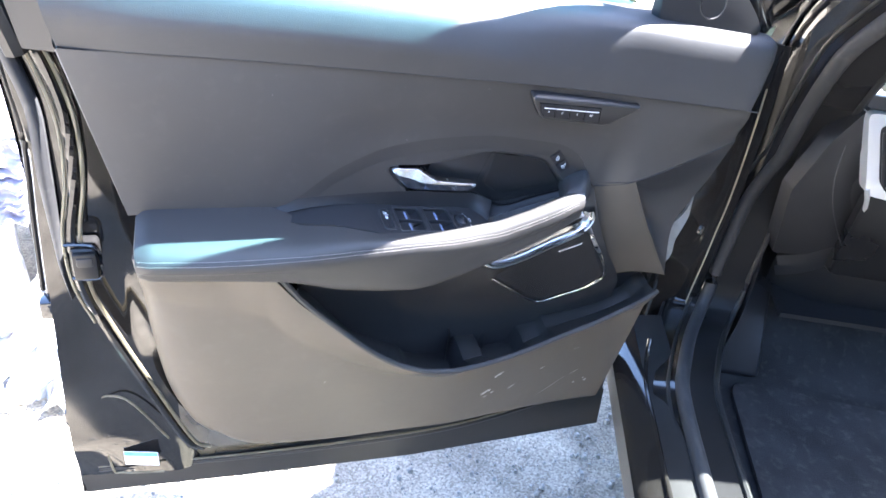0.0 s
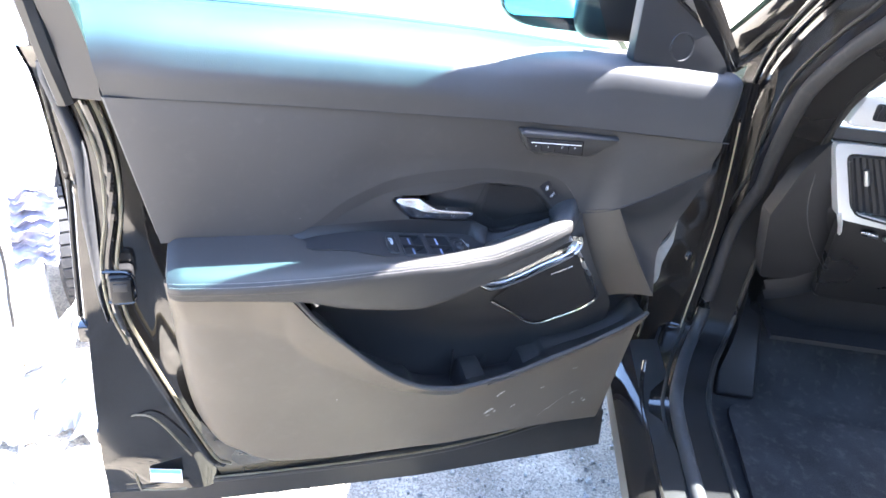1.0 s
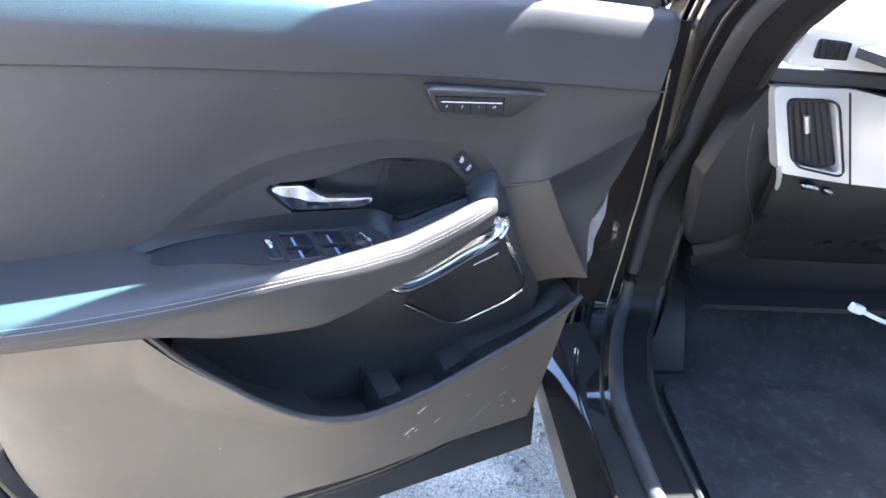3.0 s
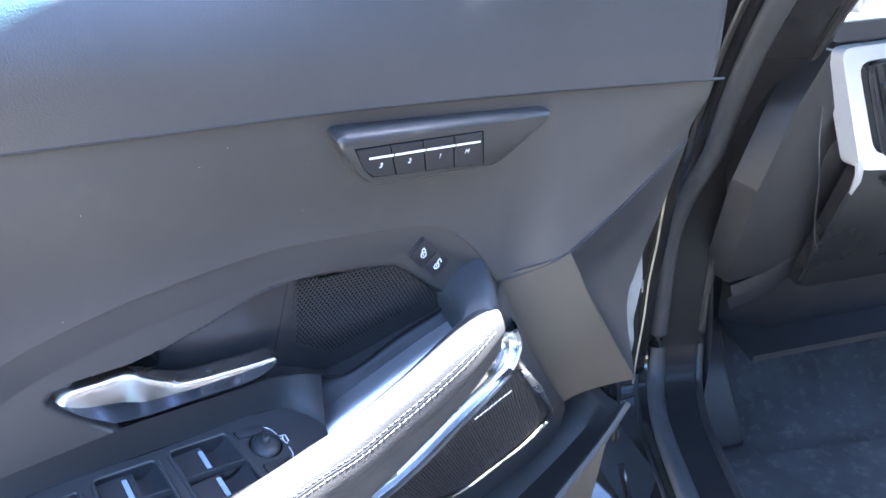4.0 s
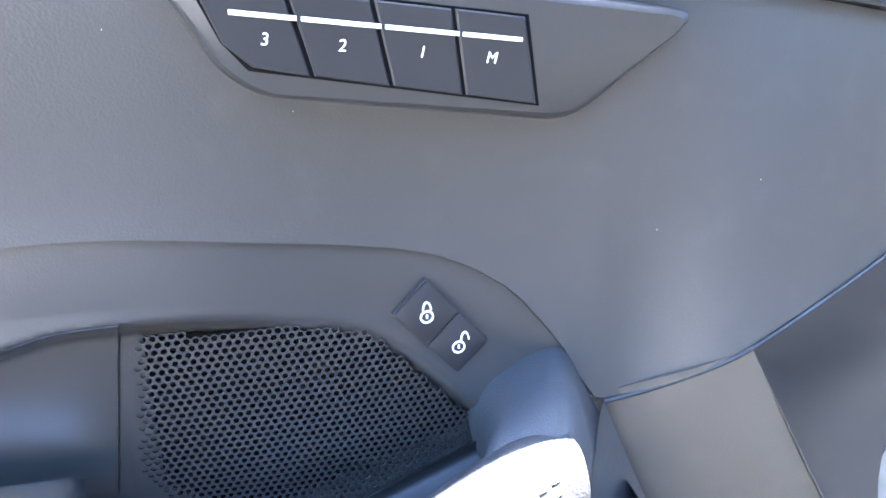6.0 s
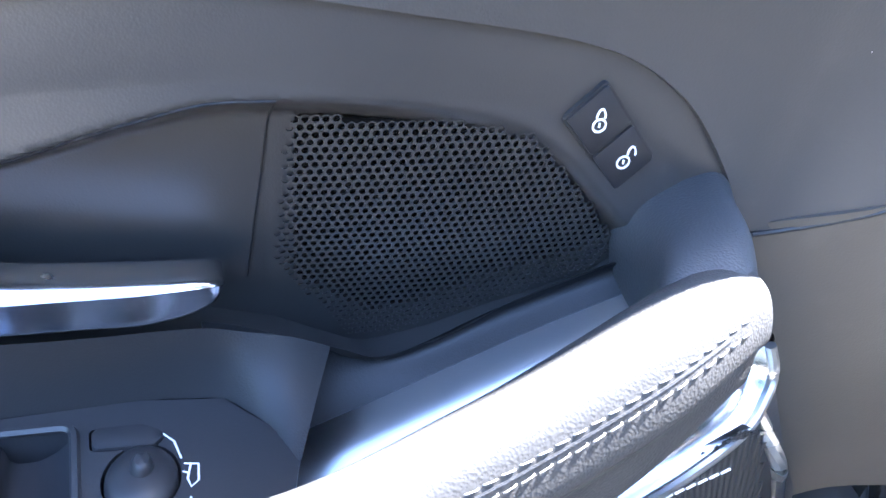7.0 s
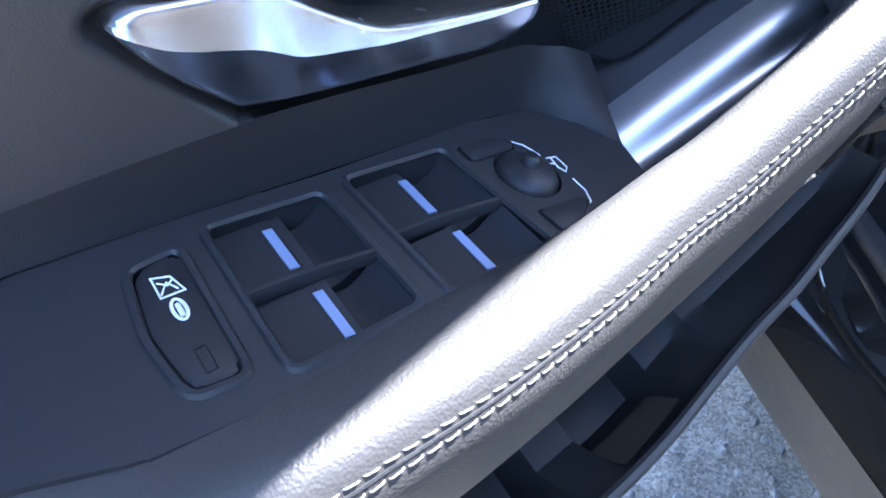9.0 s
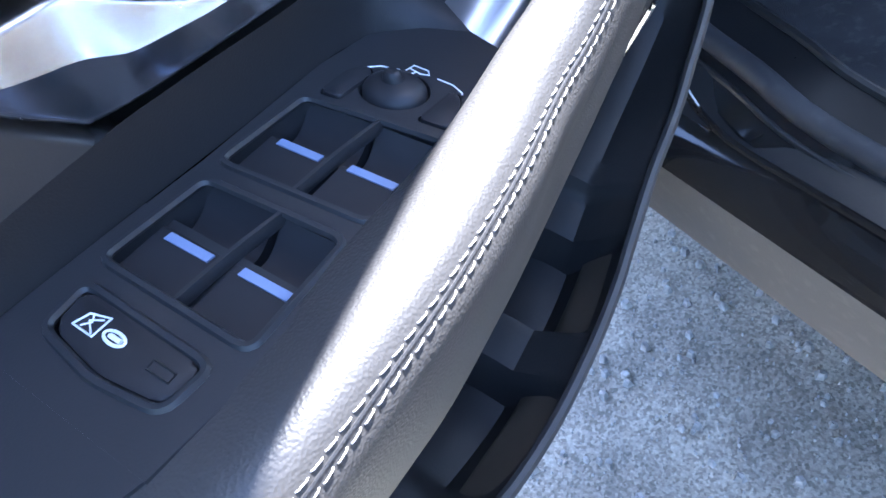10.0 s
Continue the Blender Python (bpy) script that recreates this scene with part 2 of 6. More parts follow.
# ---- ground ----
def build_ground():
    m = bpy.data.materials.new("dusty_asphalt")
    m.use_nodes = True
    nodes, link = m.node_tree.nodes, m.node_tree.links.new
    b = nodes["Principled BSDF"]
    b.inputs["Roughness"].default_value = 0.9
    co = nodes.new("ShaderNodeTexCoord")

    def noisy(scale, detail, lo, hi, kind="Noise"):
        n = nodes.new("ShaderNodeTex" + kind)
        n.inputs["Scale"].default_value = scale
        link(co.outputs["Object"], n.inputs["Vector"])
        r = nodes.new("ShaderNodeMapRange")
        r.inputs[3].default_value, r.inputs[4].default_value = lo, hi
        if kind == "Noise":
            n.inputs["Detail"].default_value = detail
            r.inputs[1].default_value, r.inputs[2].default_value = 0.3, 0.7
            link(n.outputs["Fac"], r.inputs[0])
        else:
            sep = nodes.new("ShaderNodeSeparateColor")
            link(n.outputs["Color"], sep.inputs[0])
            link(sep.outputs[0], r.inputs[0])
        return n, r
    _, wide = noisy(5.0, 8, 0.62, 1.34)
    fine_n, fine = noisy(160, 6, 0.84, 1.16)
    chip_n, chip = noisy(230, 0, 0.62, 1.45, "Voronoi")
    mul1, mul2 = (nodes.new("ShaderNodeMath") for _ in range(2))
    mul1.operation = mul2.operation = "MULTIPLY"
    link(wide.outputs[0], mul1.inputs[0])
    link(fine.outputs[0], mul1.inputs[1])
    link(mul1.outputs[0], mul2.inputs[0])
    link(chip.outputs[0], mul2.inputs[1])
    col = nodes.new("ShaderNodeVectorMath")
    col.operation = "SCALE"
    col.inputs[0].default_value = (0.262, 0.231, 0.184)
    link(mul2.outputs[0], col.inputs["Scale"])
    link(col.outputs[0], b.inputs["Base Color"])
    bump = nodes.new("ShaderNodeBump")
    bump.inputs["Strength"].default_value, bump.inputs["Distance"].default_value = 0.5, 0.004
    link(fine_n.outputs["Fac"], bump.inputs["Height"])
    link(bump.outputs[0], b.inputs["Normal"])
    bm = bmesh.new()
    bmesh.ops.create_grid(bm, x_segments=60, y_segments=60, size=1)
    for v in bm.verts:
        far = v.co.xy.length
        v.co.xy *= 1.5 + 300 * far**4
        v.co.z = 0.006 * noise.noise(v.co * 4) if far < 0.7 else 0.0
    tagged(part("ground", bm, m), "dusty grey asphalt strewn with loose gravel", "ground", kind="structure")
    # loose stones
    rng = random.Random(11)
    g = bmesh.new()
    for k in range(4200):
        x, y = rng.uniform(-0.9, 1.0), rng.uniform(-0.35, 1.3)
        r = 0.0016 + 0.0085 * rng.random() ** 4
        base = [Vector((math.cos(w), math.sin(w), 0)) for w in (math.tau * j / 5 for j in range(5))]
        low = [g.verts.new((x + p.x * r * rng.uniform(0.7, 1.3), y + p.y * r * rng.uniform(0.7, 1.3), 0.0)) for p in base]
        top = [g.verts.new((x + p.x * r * 0.6, y + p.y * r * 0.6, r * rng.uniform(0.7, 1.2) + 0.004)) for p in base]
        g.faces.new(top)
        for j in range(5):
            g.faces.new((low[j], low[(j + 1) % 5], top[(j + 1) % 5], top[j]))
    stone = shader("pale_gravel", (0.30, 0.285, 0.26), 0.85, stain=0.45, stain_size=60)
    tagged(part("gravel", g, stone, smooth=False), "loose pale gravel scattered on asphalt", "gravel", kind="stuff")


build_ground()

# ---- the open front door ----
door = thing("door_1", (0.43, 0.09, 0.25), "open black car front door with charcoal trim panel", "car door", kind="structure")

crease_z = lut((-0.50, 1.126), (-0.365, 1.123), (-0.225, 1.116), (-0.069, 1.106), (0.015, 1.101), (0.2, 1.084), (0.40, 1.062))
crease_y = lut((-0.50, -0.030), (-0.42, -0.042), (-0.3, -0.046), (0.05, -0.047), (0.22, -0.047), (0.40, -0.045))
sill_z = lut((-0.53, 1.237), (-0.36, 1.229), (-0.18, 1.219), (0.02, 1.203), (0.22, 1.182), (0.42, 1.163))


def upper_pad():
    roll = lut((0, 0.034), (0.2, 0.012), (0.4, -0.012), (0.55, -0.034), (0.68, -0.047), (0.82, -0.052), (1, -0.044))
    drop = lut((0, 0.0), (0.2, 0.02), (0.4, 0.10), (0.55, 0.24), (0.68, 0.42), (0.82, 0.68), (1, 1.0))

    roll2 = lut((0, 0.034), (0.2, 0.004), (0.4, -0.030), (0.55, -0.047), (0.68, -0.0515), (0.82, -0.0505), (1, -0.044))
    drop2 = lut((0, 0.0), (0.2, 0.012), (0.4, 0.05), (0.55, 0.14), (0.68, 0.36), (0.82, 0.68), (1, 1.0))
    bulge = lut((-0.5, -0.006), (-0.12, -0.006), (0.02, 0.001), (0.12, 0.003), (0.4, 0.003))

    def fn(u, v):
        x = -0.505 + 0.915 * u
        top, low = sill_z(x), crease_z(x)
        ahead = min(1, max(0, (x + 0.02) / 0.2))
        y = roll(v) * (1 - ahead) + roll2(v) * ahead + (crease_y(x) + 0.044) * v + bulge(x) * math.sin(math.pi * min(1, v / 0.82) / 2) ** 2 * (1 - max(0, v - 0.82) / 0.18)
        end = max(0.0, (u - 0.965) / 0.035)
        y += 0.028 * end**2 * v
        z = top + (low - top) * (drop(v) * (1 - ahead) + drop2(v) * ahead)
        return (x - 0.026 * (1 - u) ** 3 * (1 - v) - 0.006 * end**2 * v, y, z)

    part("upper_pad", grid(fn, 90, 26, (0, 0.03, 0)), PAD, door, "soft black padded door top")


upper_pad()

mid_bot = lut((-0.461, 0.912), (-0.37, 0.913), (-0.285, 0.916), (-0.199, 0.972), (-0.134, 1.001), (-0.066, 1.012), (-0.004, 1.015),
              (0.061, 1.008), (0.115, 0.998), (0.145, 0.982), (0.167, 0.957), (0.185, 0.930), (0.237, 0.948), (0.30, 0.966), (0.36, 0.983), (0.415, 0.999))
mid_y = lut((-0.461, -0.012), (-0.28, -0.012), (-0.06, -0.013), (0.06, -0.012), (0.13, -0.008), (0.185, -0.005), (0.237, -0.030), (0.30, -0.024), (0.36, -0.014), (0.415, -0.004))


def mid_surface(x, v):
    """The middle panel: y at the share v of the way from the crease down to its lower edge."""
    top = crease_y(x) + 0.005
    low = mid_y(x)
    w = v * v * (3 - 2 * v)
    return top + (low - top) * (0.35 * v + 0.65 * w)


def middle_panel():
    def fn(u, v):
        x = -0.461 + 0.876 * u
        z0, z1 = crease_z(x) - 0.001, mid_bot(x)
        return (x - 0.044 * (1 - v) * (1 - u) ** 4 - 0.024 * (1 - v) * u**12, mid_surface(x, v), z0 + (z1 - z0) * v)
    part("middle_panel", grid(fn, 150, 28, (0, 0.03, 0)), VINYL, door, "charcoal grained vinyl panel")

    def edge(u, v):
        x = -0.505 + 0.044 * v
        return (x - 0.012 * u, -0.026 + 0.014 * v + 0.05 * u * u, 1.121 - 0.198 * v)
    part("panel_edge", grid(edge, 6, 20), VINYL, door)
    line = [(x, crease_y(x) + 0.001, crease_z(x) - 0.0005) for x in np.linspace(-0.5, 0.40, 40)]
    # specks of lint
    rng = random.Random(21)
    specks = bmesh.new()
    for k in range(26):
        x, v = rng.uniform(-0.44, 0.40), rng.uniform(0.05, 0.95)
        z0, z1 = crease_z(x), mid_bot(x)
        bmesh.ops.create_icosphere(specks, subdivisions=1, radius=rng.uniform(0.00012, 0.00032), matrix=Matrix.Translation((x, mid_surface(x, v) - 0.0002, z0 + (z1 - z0) * v)))
    tagged(part("lint", specks, SCUFF, door), "pale specks of lint", kind="stuff")
    part("crease_seam", tube(line, 0.0012, 5), DARK, door)


middle_panel()


def front_facet():
    top = [(0.237, -0.031, 0.948), (0.30, -0.025, 0.966), (0.36, -0.015, 0.983), (0.416, -0.004, 0.999)]
    hi = [(0.237, -0.031, 0.948), (0.295, -0.014, 0.938), (0.35, 0.000, 0.934), (0.404, 0.010, 0.930)]
    mid = [(0.237, -0.031, 0.948), (0.285, -0.006, 0.918), (0.33, 0.008, 0.90), (0.386, 0.016, 0.882)]
    under = [(0.237, -0.031, 0.948), (0.272, -0.008, 0.90), (0.312, 0.006, 0.86), (0.368, 0.016, 0.832)]
    low = [(0.237, -0.031, 0.948), (0.276, -0.022, 0.884), (0.322, -0.010, 0.818), (0.376, 0.006, 0.745)]
    part("front_facet", skin([top, hi, mid, under, low], 24, 24, (0.004, 0.03, 0)), PLASTIC, door, "dark angled plastic corner piece")
    left = [(0.160, 0.012, 0.925), (0.182, 0.018, 0.862), (0.226, 0.026, 0.79), (0.285, 0.042, 0.725)]
    bulge = [(0.192, -0.007, 0.934), (0.222, -0.002, 0.869), (0.264, 0.012, 0.800), (0.318, 0.031, 0.738)]
    crest = [(0.217, -0.024, 0.942), (0.254, -0.017, 0.878), (0.298, -0.002, 0.812), (0.350, 0.016, 0.744)]
    right = [(0.237, -0.031, 0.948), (0.278, -0.021, 0.884), (0.324, -0.009, 0.818), (0.378, 0.006, 0.743)]
    part("front_column", skin([left, bulge, crest, right], 24, 20, (0, 0.03, 0)), COLUMN, door)


front_facet()
part("panel_seam", tube([(x, mid_y(x) - 0.0002, mid_bot(x) - 0.001) for x in np.linspace(0.186, 0.414, 30)], 0.0011, 6), DARK, door)

# ---- bezel round handle and tweeter ----
# frame of the switch pack: origin, along, back, up
PO = Vector((-0.0907, -0.0290, 0.9027))
PX, PY, PN = Vector((0.9153, 0.0757, -0.1108)), Vector((-0.0364, 1.1613, 0.1427)), Vector((0.1289, -0.1170, 0.9847))
PACK = Matrix.Translation(PO) @ Matrix((PX, PY, PN)).transposed().to_4x4()
bezel_low = lut((-0.285, 0.926), (-0.2, 0.929), (-0.106, 0.9315), (-0.077, 0.9285), (-0.042, 0.924), (-0.009, 0.920), (0.001, 0.9165), (0.015, 0.911), (0.031, 0.902), (0.047, 0.8950), (0.064, 0.8985), (0.096, 0.9108), (0.14, 0.925), (0.185, 0.929))
rim_y = lut((-0.285, -0.012), (-0.2, -0.010), (-0.1, -0.006), (0.0, 0.002), (0.04, 0.008), (0.09, 0.006), (0.13, 0.0), (0.185, -0.004))
rec_top = lut((-0.137, 0.964), (-0.129, 0.9700), (-0.115, 0.9697), (-0.095, 0.9690), (-0.085, 0.9695), (-0.067, 0.9725), (-0.047, 0.977), (-0.02, 0.984), (0.002, 0.988), (0.032, 0.987), (0.079, 0.980), (0.094, 0.975), (0.103, 0.968), (0.134, 0.936), (0.142, 0.930))
rec_low = lut((-0.15, 0.955), (-0.128, 0.946), (-0.105, 0.927), (-0.03, 0.925), (0.005, 0.922), (0.021, 0.917), (0.038, 0.904), (0.05, 0.897), (0.09, 0.910), (0.134, 0.924), (0.142, 0.929))


def face_y(x, z):
    """The sunken face round the handle and the grille, which leans over towards its top."""
    return 0.024 - (0.15 if x > 0.013 else 0.05) * (x - 0.013) - 0.38 * (z - 0.931)


def bezel():
    def base(x, z, top, w=0.0):
        """The surround's face before the finger recess: it dips in from its rim (w = 1 on the rim)."""
        flat = mid_y(x) + 0.002 + 0.003 * min(1, max(0.0, top - z) / 0.022) ** 1.5 * min(1, max(0, (x + 0.27) / 0.1))
        s = min(1, max(0, (rec_top(x) - z) / 0.007 + 0.2)) * min(1, max(0, (x + 0.1085 + 0.90 * (z - 0.931)) / 0.007)) * min(1, max(0, (0.146 - x) / 0.01))
        s = s * s * (3 - 2 * s) * (0.30 + 0.70 * min(1, max(0, (x + 0.108) / 0.03)))
        return flat * (1 - s) + (rim_y(x) * w + face_y(x, z) * (1 - w)) * s

    cave = lut((-0.14, 0.964), (-0.12, 0.958), (-0.10, 0.951), (-0.07, 0.947))

    def fn(u, v):
        x = -0.284 + 0.469 * u
        top = mid_bot(x) + 0.0005
        low = min(bezel_low(x), top - 0.0005)
        drop = 0.009 * min(1, max(0, (x + 0.104) / 0.008)) * min(1, max(0, (0.140 - x) / 0.012)) * min(1, (top - low) / 0.03)
        floor_z = low - drop
        z = top + (floor_z - top) * min(1, v / 0.84)
        y = base(x, z, top)
        if v > 0.84:
            across, rise = min(1, (v - 0.84) / 0.08), max(0, (v - 0.92) / 0.08)
            y += (base(x, low, top, 1.0) + 0.83 * drop * (1 - rise) - y) * across
            z += drop * rise
            return (x, y, z)
        if -0.14 < x < -0.07:
            into = min(rec_top(x) + 0.001 - z, z - cave(x), (-0.071 - x) * 1.0, (x + 0.120) * 0.6)
            s = min(max((into + 0.001) / 0.006, 0), 1)
            y += 0.034 * s * s * (3 - 2 * s)
        if 0.0165 < x < 0.142:
            a, b = rec_top(x), rec_low(x)
            into = min(a - z, z - b, (x - 0.0165) * 1.0, (0.142 - x) * 1.2) - 0.0055
            s = min(max(into / 0.003, 0), 1)
            y += 0.016 * s * s * (3 - 2 * s)
        return (x, y, z)
    part("bezel", grid(fn, 330, 100), BEZEL, door, "matte black handle surround")
    def on_face(x, z):
        return (x, base(x, z, mid_bot(x) + 0.0005) - 0.0002, z)
    line = [on_face(x, rec_top(x)) for x in np.linspace(-0.072, 0.0155, 40)]
    line += [on_face(0.0155 - 0.0095 * s, 0.988 - 0.065 * s) for s in np.linspace(0.05, 1, 14)]
    part("bezel_gap", tube(line, 0.0004, 5), TRIM, door)

    foot_line = [(-0.212, 0.0205), (-0.15, 0.0225), (-0.05, 0.0225), (0.02, 0.022), (0.067, 0.0222), (0.082, 0.021), (0.093, 0.0190), (0.1005, 0.0125), (0.106, 0.0058), (0.1095, -0.002), (0.112, -0.0085)]
    foot_line = spline([(x, y, 0) for x, y in foot_line], 71)

    def apron(u, v):
        """The wall from the surround's lower edge down to the back and the front end of the switch pack."""
        i = round(u * 70)
        s = foot_line[i].x
        foot = PACK @ Vector((s, foot_line[i].y, -0.0005 - 1.2 * min(0, s + 0.0752) ** 2))
        x = foot.x + 0.017 * max(0, (u - 0.72) / 0.28) ** 1.5
        top = mid_bot(x) + 0.0005
        z = min(bezel_low(x), top - 0.0005)
        head = Vector((x, base(x, z, top, 1.0), z))
        p = head.lerp(foot, v)
        p.y += 0.0006 * math.sin(math.pi * v)
        return p
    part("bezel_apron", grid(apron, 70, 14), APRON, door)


bezel()


def inside(x, y, poly):
    hit = False
    for i in range(len(poly)):
        (x0, y0), (x1, y1) = poly[i - 1], poly[i]
        if (y0 > y) != (y1 > y) and x < (x1 - x0) * (y - y0) / (y1 - y0) + x0:
            hit = not hit
    return hit


def perforated(outline, pitch, hole, place):
    """A plate of hexagonal cells, drilled where the outline allows; place(x, z) gives each point's spot."""
    bm = bmesh.new()
    xs, zs = [p[0] for p in outline], [p[1] for p in outline]
    rise = pitch * math.sqrt(3) / 2
    for row in range(int((max(zs) - min(zs)) / rise) + 1):
        for col in range(int((max(xs) - min(xs)) / pitch) + 1):
            cx, cz = min(xs) + (col + 0.5 * (row % 2)) * pitch, min(zs) + row * rise
            if not inside(cx, cz, outline):
                continue
            outer, inner, deep = [], [], []
            for k in range(12):
                w = math.pi / 6 + k * math.pi / 6
                reach = pitch / math.sqrt(3) if k % 2 == 0 else pitch / 2
                ox, oz = cx + reach * math.cos(w), cz + reach * math.sin(w)
                ix, iz = cx + hole * math.cos(w), cz + hole * math.sin(w)
                outer.append(bm.verts.new(place(ox, oz, 0)))
                inner.append(bm.verts.new(place(ix, iz, 0)))
                deep.append(bm.verts.new(place(ix, iz, 0.0008)))
            for k in range(12):
                j = (k + 1) % 12
                bm.faces.new((outer[k], outer[j], inner[j], inner[k]))
                bm.faces.new((inner[k], inner[j], deep[j], deep[k]))
    return bm


def tweeter_grille():
    outline = [(0.0215, 0.979), (0.060, 0.9785), (0.092, 0.972), (0.112, 0.951), (0.1335, 0.927), (0.127, 0.9175), (0.054, 0.891), (0.042, 0.893), (0.0165, 0.931)]
    outline = [(0.07 + (x - 0.07) * 1.04, 0.94 + (z - 0.94) * 1.04) for x, z in outline]

    def place(x, z, d):
        r2 = ((x - 0.07) / 0.06) ** 2 + ((z - 0.94) / 0.04) ** 2
        return (x, face_y(x, z) - 0.0006 - 0.0025 * math.exp(-r2) + d, z)
    grille = part("tweeter_grille", perforated(outline, 0.00285, 0.00104, place), BEZEL, door, "perforated black tweeter grille", smooth=False)
    # added sheet close behind the holes; the darkness of their depth is its colour
    hole_sheet = bmesh.new()
    hole_sheet.faces.new([hole_sheet.verts.new(place(0.07 + (x - 0.07) * 0.985, 0.94 + (z - 0.94) * 0.985, 0.0042)) for x, z in outline])
    part("tweeter_backing", hole_sheet, GAP_BLACK, grille)


tweeter_grille()


def door_handle():
    top = lut((-0.1305, 0.9655), (-0.128, 0.9675), (-0.124, 0.9682), (-0.116, 0.9672), (-0.105, 0.9658), (-0.094, 0.9645), (-0.0905, 0.9632), (-0.086, 0.9595), (-0.075, 0.9522), (-0.069, 0.9487), (-0.063, 0.9460),
              (-0.055, 0.9442), (-0.040, 0.9418), (-0.019, 0.9390), (-0.005, 0.9372), (-0.002, 0.9345))
    crease = lut((-0.1305, 0.9645), (-0.119, 0.9575), (-0.099, 0.951), (-0.088, 0.9455), (-0.076, 0.943), (-0.061, 0.9403), (-0.049, 0.939), (-0.026, 0.9365), (-0.005, 0.9350), (-0.002, 0.934))
    low = lut((-0.1305, 0.9635), (-0.121, 0.9505), (-0.110, 0.939), (-0.1065, 0.9355), (-0.1045, 0.9345), (-0.090, 0.932), (-0.063, 0.929), (-0.039, 0.926), (-0.025, 0.9243), (-0.015, 0.9250), (-0.008, 0.9272), (-0.0045, 0.9293), (-0.002, 0.9325))
    xs = [-0.1305 + 0.1285 * k / 110 for k in range(111)]

    def fn(u, v):
        """Two facets that meet at a crease; the upper one looks up, the lower one a little down."""
        x = xs[round(u * 110)]
        za, zc, zb = top(x), crease(x), low(x)
        y = -0.0145 + 0.085 * (x + 0.131)
        if v < 0.5:
            z = za + (zc - za) * v * 2
            y += 0.42 * (z - zc) + 0.0030 * math.exp(-(za - z) / 0.0008)
        else:
            z = zc + (zb - zc) * (v - 0.5) * 2
            y += 0.30 * (zc - z) + 0.0020 * math.exp(-(z - zb) / 0.0007)
        y += 0.004 * (math.exp(-u * 70) + math.exp(-(1 - u) * 70))
        return (x, y, z)
    part("handle", grid(fn, 110, 36, (0, 0.012, 0)), HANDLE, door, "bright satin metal inside door handle", sharp=24)


door_handle()


# ---- seat memory buttons ----
def area(ring):
    return sum(a[0] * b[1] - b[0] * a[1] for a, b in zip(ring, ring[1:] + ring[:1])) / 2


